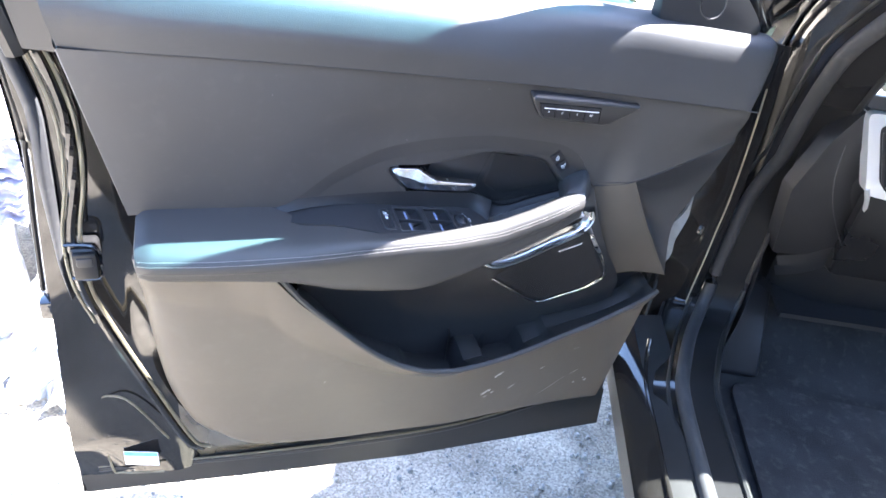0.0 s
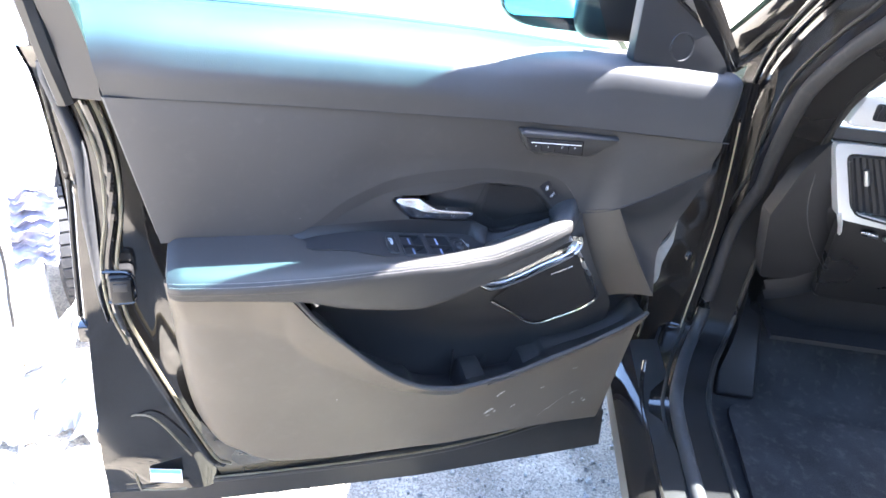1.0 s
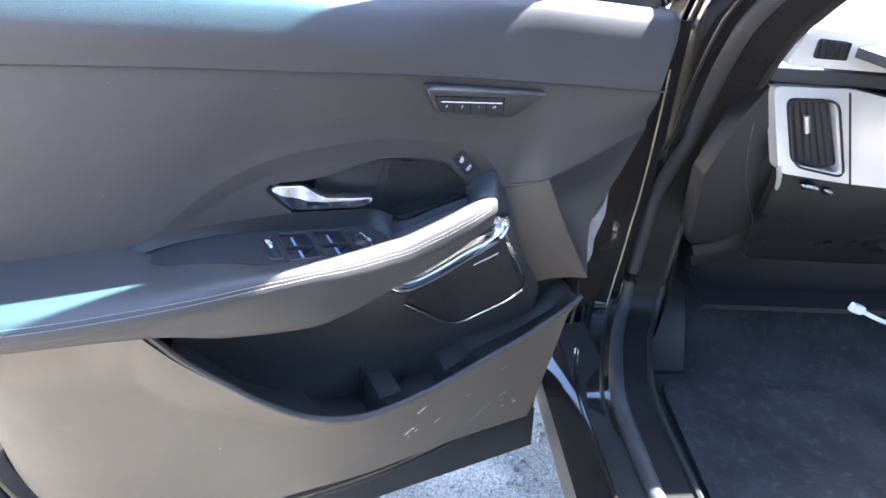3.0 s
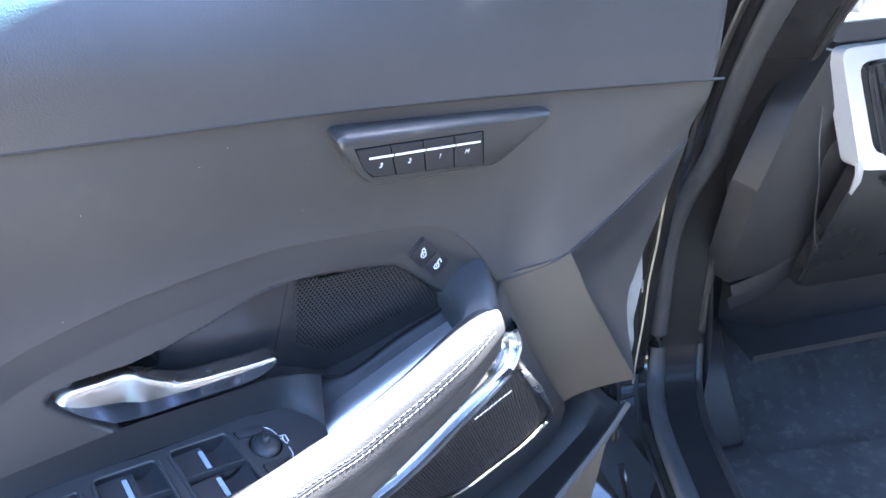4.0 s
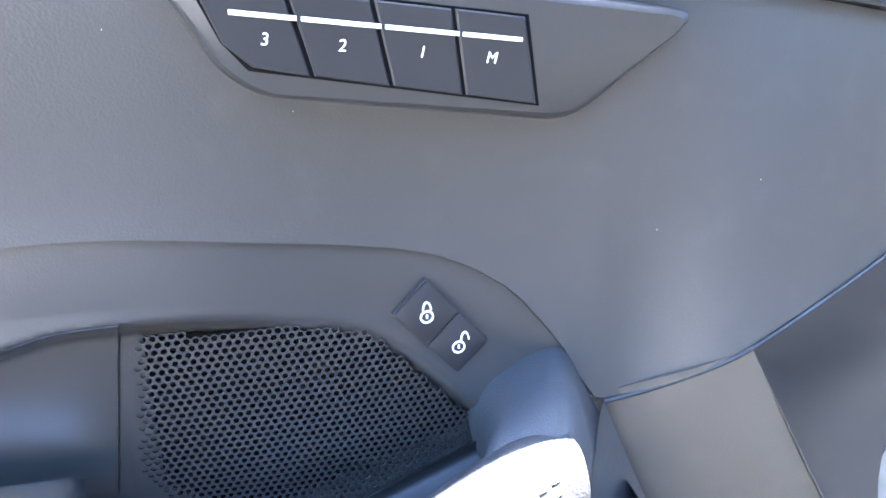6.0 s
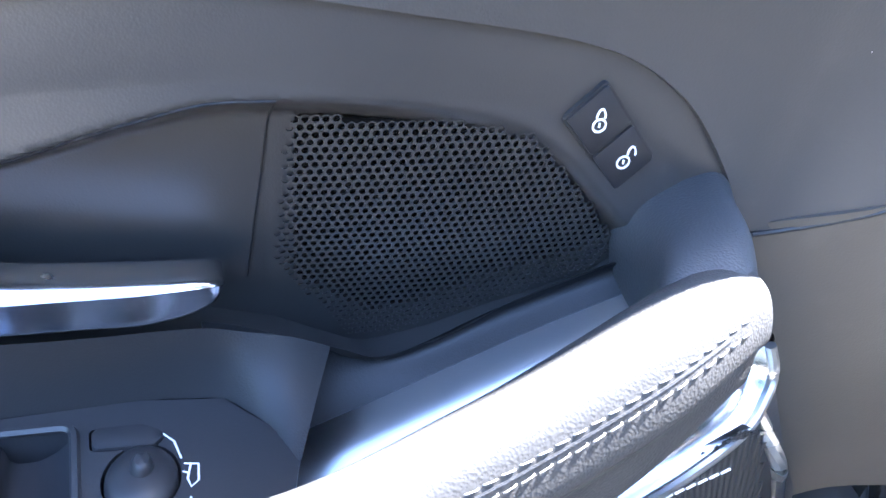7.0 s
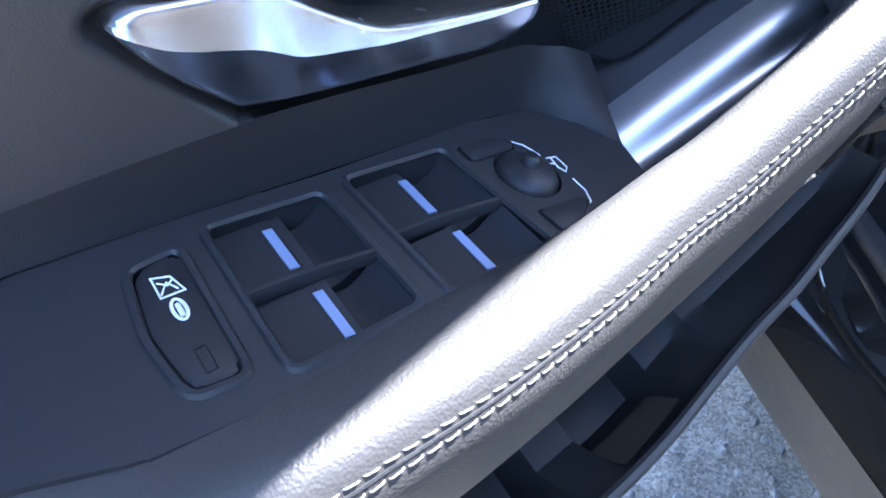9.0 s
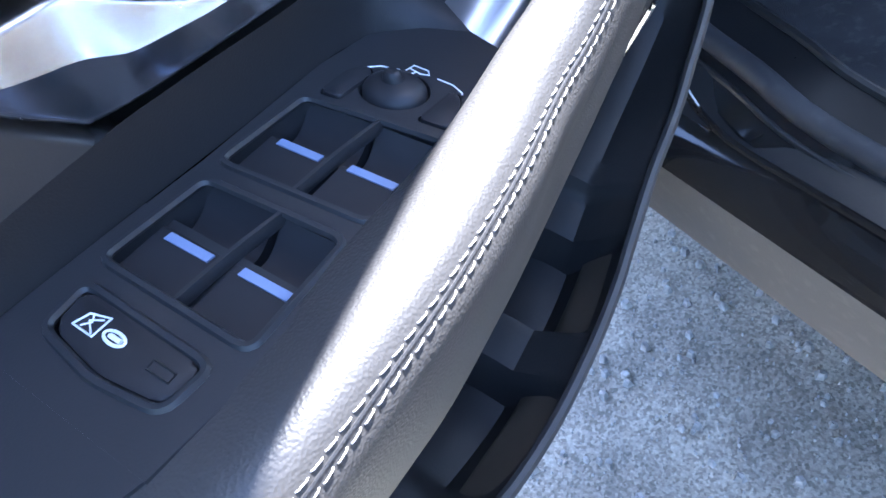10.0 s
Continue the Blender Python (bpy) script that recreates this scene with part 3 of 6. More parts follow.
def memory_panel():
    def at(x, z):
        """On the middle panel's face."""
        v = (crease_z(x) - z) / (crease_z(x) - mid_bot(x))
        return mid_surface(x, v)
    pod = [(0.031, 1.0870), (0.204, 1.0702), (0.159, 1.0360), (0.060, 1.0482), (0.050, 1.0555)]
    flat = Matrix(((1, 0, 0, 0), (0, 0, -1, -0.044), (0, 1, 0, 0), (0, 0, 0, 1)))
    fm = Matrix.Translation((0.1, -0.046, 1.06)) @ Matrix.Rotation(radians(20), 4, "X") @ Matrix.Translation((-0.1, 0.044, -1.06)) @ flat
    rim = rounded(pod, 0.010, 5)
    if area(rim) < 0:
        rim = rim[::-1]
    n = len(rim)
    rings = [[] for _ in range(4)]
    pm = bmesh.new()
    mid = Vector((sum(p[0] for p in rim) / n, sum(p[1] for p in rim) / n, 0))
    for x, z in rim:
        for k, (sx, sz, deep) in enumerate(((1, 1, 0.016), (1, 1, 0.0034), (0.982, 0.945, 0.0012), (0.955, 0.86, 0.0))):
            rings[k].append(pm.verts.new(fm @ Vector((mid.x + (x - mid.x) * sx, mid.y + (z - mid.y) * sz, -deep))))
    for lo_ring, hi_ring in zip(rings, rings[1:]):
        for i in range(n):
            pm.faces.new((lo_ring[i], lo_ring[(i + 1) % n], hi_ring[(i + 1) % n], hi_ring[i]))
    pm.faces.new(rings[-1])
    pod_ob = part("memory_panel", pm, POCKET, door, "black seat memory switch pod", sharp=30)
    cuts = [(0.0445, 0.0555), (0.0675, 0.0742), (0.0905, 0.0965), (0.1140, 0.1190), (0.1374, 0.1440)]
    hi, lo = lut((0.04, 1.0783), (0.15, 1.0680)), lut((0.04, 1.0592), (0.15, 1.0425))
    # near-black slab that outlines the gaps round the buttons
    part("button_gap", slab([(0.0438, hi(0.0438) + 0.0007), (0.0510, lo(0.05) + 0.0055), (0.0575, lo(0.0575) - 0.0007), (0.1449, lo(0.1449) - 0.0007), (0.1381, hi(0.1381) + 0.0007)], 0.002, fm @ Matrix.Translation((0, 0, 0.0003))), GAP_BLACK, pod_ob)
    up = fm @ Matrix.Translation((0, 0, 0.0012))
    for i, digit in enumerate(("3", "2", "1", "M")):
        (t0, b0), (t1, b1) = cuts[i], cuts[i + 1]
        g = 0.00065
        quad = [(t0 + g, hi(t0)), (t1 - g, hi(t1)), (b1 - g, lo(b1)), (b0 + g, lo(b0))]
        if i == 0:
            quad = [(t0 + g, hi(t0)), (t1 - g, hi(t1)), (b1 - g, lo(b1)), (b0 + 0.003, lo(b0)), (b0 - 0.004, lo(b0) + 0.006)]
        b = part("memory_button", slab(quad[::-1], 0.003, up, 0.0004, 1), BUTTON, pod_ob)
        x0, x1 = (t0 + b0) / 2 + (0.0035 if i == 0 else 0.0006), (t1 + b1) / 2 - (0.0045 if i == 3 else 0.0006)
        bar = [(x0, hi(x0) - 0.0058), (x1, hi(x1) - 0.0058), (x1, hi(x1) - 0.0070), (x0, hi(x0) - 0.0070)]
        part("silver_line", slab(bar[::-1], 0.0006, up @ Matrix.Translation((0, 0, 0.0004))), WHITE, b)
        letter(digit, 0.0046, up @ Matrix.Translation(((x0 + x1) / 2, hi((x0 + x1) / 2) - 0.0124, 0.0003)) @ Matrix.Rotation(radians(-5), 4, "Z"), b)


def letter(text, size, m, parent):
    cu = bpy.data.curves.new("digit", "FONT")
    cu.body, cu.size, cu.align_x, cu.align_y, cu.extrude, cu.shear = text, size, "CENTER", "CENTER", 0.00008, 0.1
    tmp = bpy.data.objects.new("digit", cu)
    scene.collection.objects.link(tmp)
    bpy.context.view_layer.update()
    me = bpy.data.meshes.new_from_object(tmp.evaluated_get(bpy.context.evaluated_depsgraph_get()))
    bpy.data.objects.remove(tmp)
    bm = bmesh.new()
    bm.from_mesh(me)
    bpy.data.meshes.remove(me)
    bmesh.ops.transform(bm, matrix=m, verts=bm.verts)
    return part("digit", bm, WHITE, parent, smooth=False)


memory_panel()


# ---- armrest ----
st_y = lut((-0.455, -0.088), (-0.35, -0.094), (-0.25, -0.0955), (-0.15, -0.0955), (-0.10, -0.0945), (-0.05, -0.088), (0, -0.0785), (0.05, -0.075), (0.10, -0.0735), (0.14, -0.070))
st_z = lut((-0.455, 0.887), (-0.35, 0.885), (-0.25, 0.887), (-0.15, 0.8935), (-0.10, 0.896), (-0.05, 0.8945), (0, 0.8945), (0.05, 0.906), (0.10, 0.9245), (0.14, 0.941))
slope = lut((-0.455, 0.42), (-0.32, 0.38), (-0.22, 0.28), (-0.12, 0.10), (0.14, 0.10))
back_y = lut((-0.455, -0.012), (-0.30, -0.012), (-0.265, -0.026), (-0.21, -0.058), (-0.1, -0.064), (-0.05, -0.060), (0, -0.053), (0.05, -0.049), (0.1, -0.044), (0.14, -0.038))
low_z = lut((-0.455, 0.850), (-0.35, 0.845), (-0.28, 0.838), (-0.2, 0.815), (-0.1, 0.803), (-0.05, 0.815), (0, 0.836), (0.05, 0.856), (0.1, 0.878), (0.14, 0.895))
low_y = lut((-0.455, -0.072), (-0.3, -0.078), (-0.2, -0.070), (-0.1, -0.065), (0, -0.066), (0.14, -0.06))


def arm_section(x):
    """The armrest's section at x, from its back edge over the top and the stitched nose to the underside."""
    sy, sz, by, lz, ly = st_y(x), st_z(x), back_y(x), low_z(x), low_y(x)
    free = min(max((x + 0.08) / 0.08, 0), 1)
    zb = (sz + slope(x) * (by - sy) + 0.001) * (1 - free) + (sz + 0.000) * free
    if x < -0.08:
        rise = 0.9027 + (-0.1289 * (x + 0.0907) + 0.1170 * (by + 0.029)) / 0.9847 - 1.2 * max(0, -(x + 0.09) / 0.92 - 0.075) ** 2
        zb = max(zb, min(rise - 0.002, zb + 0.014))
    ring = [(by + 0.010 * free, zb - 0.020 * free), (by, zb), (by * 0.7 + sy * 0.3, (zb * 0.65 + sz * 0.35) + 0.004 + 0.008 * free),
            (by * 0.2 + sy * 0.8, (zb * 0.2 + sz * 0.8) + 0.007 + 0.002 * free), (sy, sz),
            (sy - 0.0015, sz - 0.012), (sy + 0.001 + 0.2 * (ly - sy), sz * 0.55 + lz * 0.45), (ly - 0.004, lz + 0.008), (ly + 0.008, lz), (ly + 0.03, lz + 0.004)]
    near = max(0.0, (-0.432 - x) / 0.02)
    if near:
        cy, cz, k = -0.045, sz - 0.016, 1 - 0.16 * near**2
        ring = [(cy + (y - cy) * k, cz + (z - cz) * k) for y, z in ring]
    end = max(0.0, (x - 0.092) / 0.049)
    if end:
        cy, cz, k = -0.045, st_z(0.13) - 0.020, 1 - 0.30 * end**2
        ring = [(cy + (y - cy) * k, cz + (z - cz) * k) for y, z in ring]
    return ring


def armrest():
    xs = np.linspace(-0.452, 0.141, 119)
    rows = [spline([(x, *p) for p in arm_section(x)], 46) for x in xs]

    def fn(u, v):
        return rows[round(u * 118)][round(v * 45)]
    ob = part("armrest", grid(fn, 118, 45), LEATHER, door, "black grained leather armrest with pale stitching")
    # double row of stitches
    me = bpy.data.meshes.new("stitch")
    bm = tube([(-0.0019, 0, -0.0003), (-0.0012, 0, 0.00012), (0.0012, 0, 0.00012), (0.0019, 0, -0.0003)], 0.00026, 6)
    bm.to_mesh(me)
    bm.free()
    me.materials.append(THREAD)
    me.polygons.foreach_set("use_smooth", [True] * len(me.polygons))
    for row, share in ((0, 0.422), (1, 0.460)):
        for k in range(122):
            x = -0.448 + k * 0.0048
            if x > 0.128:
                continue
            ring = spline([(x, *p) for p in arm_section(x)], 201)
            ring2 = spline([(x + 0.002, *p) for p in arm_section(x + 0.002)], 201)
            i = round(share * 200)
            a, b, side = ring[i], ring2[i], ring[i + 4] - ring[i - 4]
            ex = (b - a).normalized()
            ez = ex.cross(side).normalized()
            if ez.y > 0:
                ez = -ez
            ey = ez.cross(ex)
            s = new("stitch", me)
            s.parent = ob
            s.matrix_parent_inverse = base_of(ob).inverted()
            s.matrix_basis = Matrix.Translation(a + ez * (0.0004 if row else 0.00015)) @ Matrix((ex, ey, ez)).transposed().to_4x4() @ Matrix.Rotation(0.10 if row else -0.10, 4, "Z")
    seam = []
    for x in np.linspace(-0.45, 0.122, 80):
        seam.append(spline([(x, *p) for p in arm_section(x)], 201)[88])
    part("seam", tube(seam, 0.0005, 5), DARK, ob)
    # the wrapped end that turns back into the panel
    stations = [(0.016, (0.129, 0.943), (0.176, 0.961), (0.206, 0.908), (0.136, 0.902)), (-0.006, (0.127, 0.942), (0.173, 0.959), (0.197, 0.906), (0.132, 0.898)),
                (-0.026, (0.119, 0.942), (0.163, 0.956), (0.176, 0.908), (0.122, 0.896)), (-0.044, (0.106, 0.939), (0.155, 0.952), (0.163, 0.912), (0.108, 0.898)),
                (-0.060, (0.100, 0.931), (0.145, 0.943), (0.152, 0.914), (0.100, 0.904))]
    rings = []
    for y, *quad in stations:
        rings.append([Vector((x, y - 0.010 * math.cos(math.tau * k / 28), z)) for k, (x, z) in enumerate(rounded(quad, 0.017, 6))])
    part("armrest_end", skin([r + r[:1] for r in rings], 56, 24), PAD, ob, "smooth black end piece of armrest")
    # closed left end
    ring = [rows[0][j] for j in range(46)]
    cap = bmesh.new()
    hub = cap.verts.new(sum(ring, Vector()) / 46 + Vector((-0.004, 0.01, 0)))
    vs = [cap.verts.new(p) for p in ring]
    for i in range(45):
        cap.faces.new((hub, vs[i], vs[i + 1]))
    part("armrest_cap", cap, LEATHER, ob)


armrest()

# ---- window switch pack ----
def mm(*pts):
    return [(x / 1000, y / 1000) for x, y in pts]


def plate_with_holes(outline, holes, depth, m):
    """A flat plate cut by holes with walls of the given depth."""
    bm = bmesh.new()
    edges = []
    for ring in [outline] + holes:
        vs = [bm.verts.new((x, y, 0)) for x, y in ring]
        es = [bm.edges.new((vs[i], vs[(i + 1) % len(vs)])) for i in range(len(vs))]
        edges += es
    bmesh.ops.triangle_fill(bm, edges=edges, use_beauty=True)
    for f in list(bm.faces):
        c = f.calc_center_median()
        if any(inside(c.x, c.y, h) for h in holes):
            bm.faces.remove(f)
    rim = [e for e in bm.edges if len(e.link_faces) == 1]
    out = bmesh.ops.extrude_edge_only(bm, edges=rim)
    for v in [g for g in out["geom"] if isinstance(g, bmesh.types.BMVert)]:
        v.co.z -= depth
    bmesh.ops.transform(bm, matrix=m, verts=bm.verts)
    return bm


def switch_pack():
    outline = mm((-75, 21.6), (-44, 22), (7, 21), (67, 22), (93, 19), (106, 6), (112, -8), (104, -27), (80, -31), (52, -32), (-30, -34.5), (-75, -32))
    pairs = [rounded(mm((-38.5, 16.5), (0.5, 15), (2.2, -28), (-39, -29.5)), 0.004), rounded(mm((8.3, 17), (48.6, 15.4), (52, -30), (10.6, -29.7)), 0.004)]
    lock_hole = rounded(mm((-62, 11.5), (-46, 13.2), (-47, -25.8), (-62, -24.8), (-65, -8)), 0.004)
    knob_hole = [(0.067 + 0.0108 * math.cos(w), -0.0046 + 0.0108 * math.sin(w)) for w in (math.tau * k / 28 for k in range(28))]
    mb1 = rounded(mm((52.5, 13.5), (68, 13.0), (75, 8.5), (71, 4.4), (53, 6.0)), 0.002)
    mb2 = rounded(mm((56.2, -17.4), (76, -19.0), (75, -22.5), (66, -27), (56.8, -27.4)), 0.002)
    body = part("switch_pack", plate_with_holes(outline, pairs + [lock_hole, knob_hole, mb1, mb2], 0.022, PACK), PLASTIC, door, "black window and mirror switch pack")
    back, fore = lut((-0.21, 0.018), (-0.13, 0.021), (-0.0752, 0.0216)), lut((-0.21, 0.012), (-0.17, -0.006), (-0.13, -0.016), (-0.10, -0.025), (-0.0752, -0.032))

    def tail(u, v):
        s = -0.0735 - 0.136 * u
        return PACK @ Vector((s, fore(s) + (back(s) - fore(s)) * v, -0.0001 - 1.2 * min(0, s + 0.0752) ** 2))
    part("pack_bed", grid(lambda u, v: (-0.305 + 0.20 * u, -0.066 + 0.078 * v, 0.898 + 0.006 * v), 10, 4, (0, 0, -0.006)), PLASTIC, body)
    part("pack_tail", grid(tail, 24, 6, -PN * 0.012), PLASTIC, body)
    floor_m = PACK @ Matrix.Translation((0, 0, -0.0135))
    part("well_floor", slab(mm((-66, 19), (80, 19), (80, -33), (-66, -33)), 0.002, floor_m), DARK, body)
    # raised lips round the two wells and the child lock
    for ring in pairs + [lock_hole]:
        part("lip", tube([PACK @ Vector((x, y, 0.0001)) for x, y in ring], 0.0014, 6, closed=True), PLASTIC, body)
    # four paddles, each with a pale mark
    for (x0, x1), marks in (((-37.5, 1.0), -21), ((9.8, 49.5), 28)):
        for y1, y0 in ((15.0, -7.0), (-9.0, -28.6)):
            sag = lut((0, -0.0034), (0.485, -0.0030), (0.505, -0.0036), (0.53, -0.0078), (0.60, -0.0102), (0.70, -0.0104), (0.82, -0.0086), (0.93, -0.0048), (1, -0.0014))

            def paddle(u, v):
                x = (x0 + (x1 - x0) * u) / 1000
                y = (y0 + 0.2 + (y1 - y0 - 0.4) * v) / 1000
                return PACK @ Vector((x, y, sag(u)))
            p = part("window_switch", grid(paddle, 60, 6, -PN * 0.006), BUTTON, body, "black rocker with pale blue mark")
            mid = (y0 + y1) / 2
            c = marks + (1.2 if y0 < -20 else 0)
            part("mark", slab(mm((c - 1.5, mid + 7.2), (c + 1.5, mid + 7.0), (c + 1.5, mid - 7.2), (c - 1.5, mid - 7.0))[::-1], 0.0005,
                              PACK @ Matrix.Translation((0, 0, -0.0024))), PALE, p)
        rail = [PACK @ Vector((x / 1000, -0.0078 + dy, z)) for x, dy, z in ((x0, 0.0012, -0.0018), ((x0 + x1) / 2, 0, -0.0012), (x1, -0.0018, -0.0012))]
        part("divider", tube(rail, 0.0013, 6, n=12, flat=2.0, up=PN), PLASTIC, body)
    # window lock button with its print
    btn = rounded(mm((-60.4, 9.4), (-47.6, 11.6), (-48.4, -24.4), (-60.6, -23.6), (-63.2, -8)), 0.003)
    lock = part("window_lock_button", slab(btn, 0.008, PACK @ Matrix.Translation((0, 0, 0.0006)), 0.0012, 2), BUTTON, body)
    pm = PACK @ Matrix.Translation((0, 0, 0.0009))
    # pictogram of a crossed window
    win = mm((-57, 0.2), (-57, 6.4), (-52.4, 5.2), (-50.6, 0.2))
    part("print", tube([pm @ Vector((*p, 0)) for p in win], 0.00035, 4, closed=True), WHITE, lock)
    part("print", tube([pm @ Vector((x / 1000, y / 1000, 0)) for x, y in ((-56.5, 1), (-54, 4), (-52, 1.2))], 0.0003, 4), WHITE, lock)
    part("print", tube([pm @ Vector((x / 1000, y / 1000, 0)) for x, y in ((-56.2, 4.6), (-54, 3), (-52, 4.4))], 0.0003, 4), WHITE, lock)
    ring = [pm @ Vector((-0.0543 + 0.0017 * math.cos(w), -0.0042 + 0.0030 * math.sin(w), 0)) for w in (math.tau * k / 14 for k in range(14))]
    part("print", tube(ring, 0.00045, 4, closed=True), WHITE, lock)
    part("print", tube([pm @ Vector((-0.0543, y, 0)) for y in (-0.0062, -0.0028)], 0.0007, 5), WHITE, lock)
    part("tell_tale", tube([pm @ Vector((x / 1000, y / 1000, -0.0002)) for x, y in ((-56, -15.2), (-53.2, -15), (-53.2, -21.2), (-56, -21.4))], 0.0003, 4, closed=True), DARK, lock)
    # mirror joystick and its two side buttons
    for ring in (mb1, mb2):
        cx, cy = sum(p[0] for p in ring) / len(ring), sum(p[1] for p in ring) / len(ring)
        small = [(cx + (x - cx) * 0.93, cy + (y - cy) * 0.90) for x, y in ring]
        part("mirror_button", slab(small if area(small) > 0 else small[::-1], 0.006, PACK @ Matrix.Translation((0, 0, 0.0008)), 0.0008, 2), BUTTON, body)
    prof = [(0.0100, -0.004), (0.0098, 0.0002), (0.0086, 0.0020), (0.0064, 0.0032), (0.0048, 0.0036), (0.0032, 0.0040), (0.0028, 0.0062), (0.0020, 0.0071), (0.00001, 0.0073)]
    kc = PACK @ Matrix.Translation((0.067, -0.0046, 0))
    part("mirror_joystick", grid(lambda u, v: kc @ Vector((prof[round(v * 8)][0] * math.cos(math.tau * u), prof[round(v * 8)][0] * math.sin(math.tau * u), prof[round(v * 8)][1])), 32, 8), BUTTON, body)
    for pts in (((73.5, 8.6), (76.4, 5.6), (78.0, -0.4)), ((79.6, -12.6), (79.0, -18), (76.6, -22.0), (75.6, -22.4)),
                ((78.6, -2.2), (82.6, -3.0), (82.2, -8.0), (80.0, -9.6), (79.2, -7), (80.4, -2.8)), ((78.0, -4.6), (79.8, -5.4))):
        part("print", tube([pm @ Vector((x / 1000, y / 1000, -0.0008)) for x, y in pts], 0.0003, 4), WHITE, body)


switch_pack()


# ---- central locking buttons ----
def lock_buttons():
    a, b, c, d = Vector((0.101, -0.005, 0.978)), Vector((0.114, -0.007, 0.990)), Vector((0.138, -0.003, 0.963)), Vector((0.125, -0.001, 0.951))
    ex, ey = (c - b).normalized(), (b - a).normalized()
    n = ex.cross(ey).normalized()
    if n.y > 0:
        n = -n
    ey = n.cross(ex)
    m = Matrix.Translation(a) @ Matrix((ex, ey, n)).transposed().to_4x4()
    w, h = (c - b).length, (b - a).length
    box = part("lock_switch", slab(rounded([(0, 0), (w, 0), (w, h), (0, h)], 0.0015), 0.006, m @ Matrix.Translation((0, 0, 0.0012)), 0.0005, 1), DARK, door, "pair of black door lock buttons")
    for k in (0, 1):
        x0, x1 = k * w / 2 + 0.0008, (k + 1) * w / 2 - 0.0004 - 0.0004 * k
        btn = part("lock_button", slab(rounded([(x0, 0.0008), (x1, 0.0008), (x1, h - 0.0008), (x0, h - 0.0008)], 0.001), 0.003, m @ Matrix.Translation((0, 0, 0.0022)), 0.0005, 2), BUTTON, box)
        cx, cy = (x0 + x1) / 2, h / 2
        turn = m @ Matrix.Translation((cx, cy, 0.0023)) @ Matrix.Rotation(radians(48), 4, "Z")
        body = [turn @ Vector((0.0023 * math.cos(t), -0.0014 + 0.0021 * math.sin(t), 0)) for t in (math.tau * i / 16 for i in range(16))]
        part("print", tube(body, 0.0004, 4, closed=True), WHITE, btn)
        part("print", tube([turn @ Vector((0, y, 0)) for y in (-0.0019, -0.0005)], 0.0004, 4), WHITE, btn)
        arch = [(0.0015 * math.cos(t) + k * 0.0024, 0.0010 + 0.0030 * math.sin(t)) for t in (math.pi * i / 8 for i in range(9))]
        part("print", tube([turn @ Vector((*p, 0)) for p in arch], 0.0004, 4), WHITE, btn)


lock_buttons()


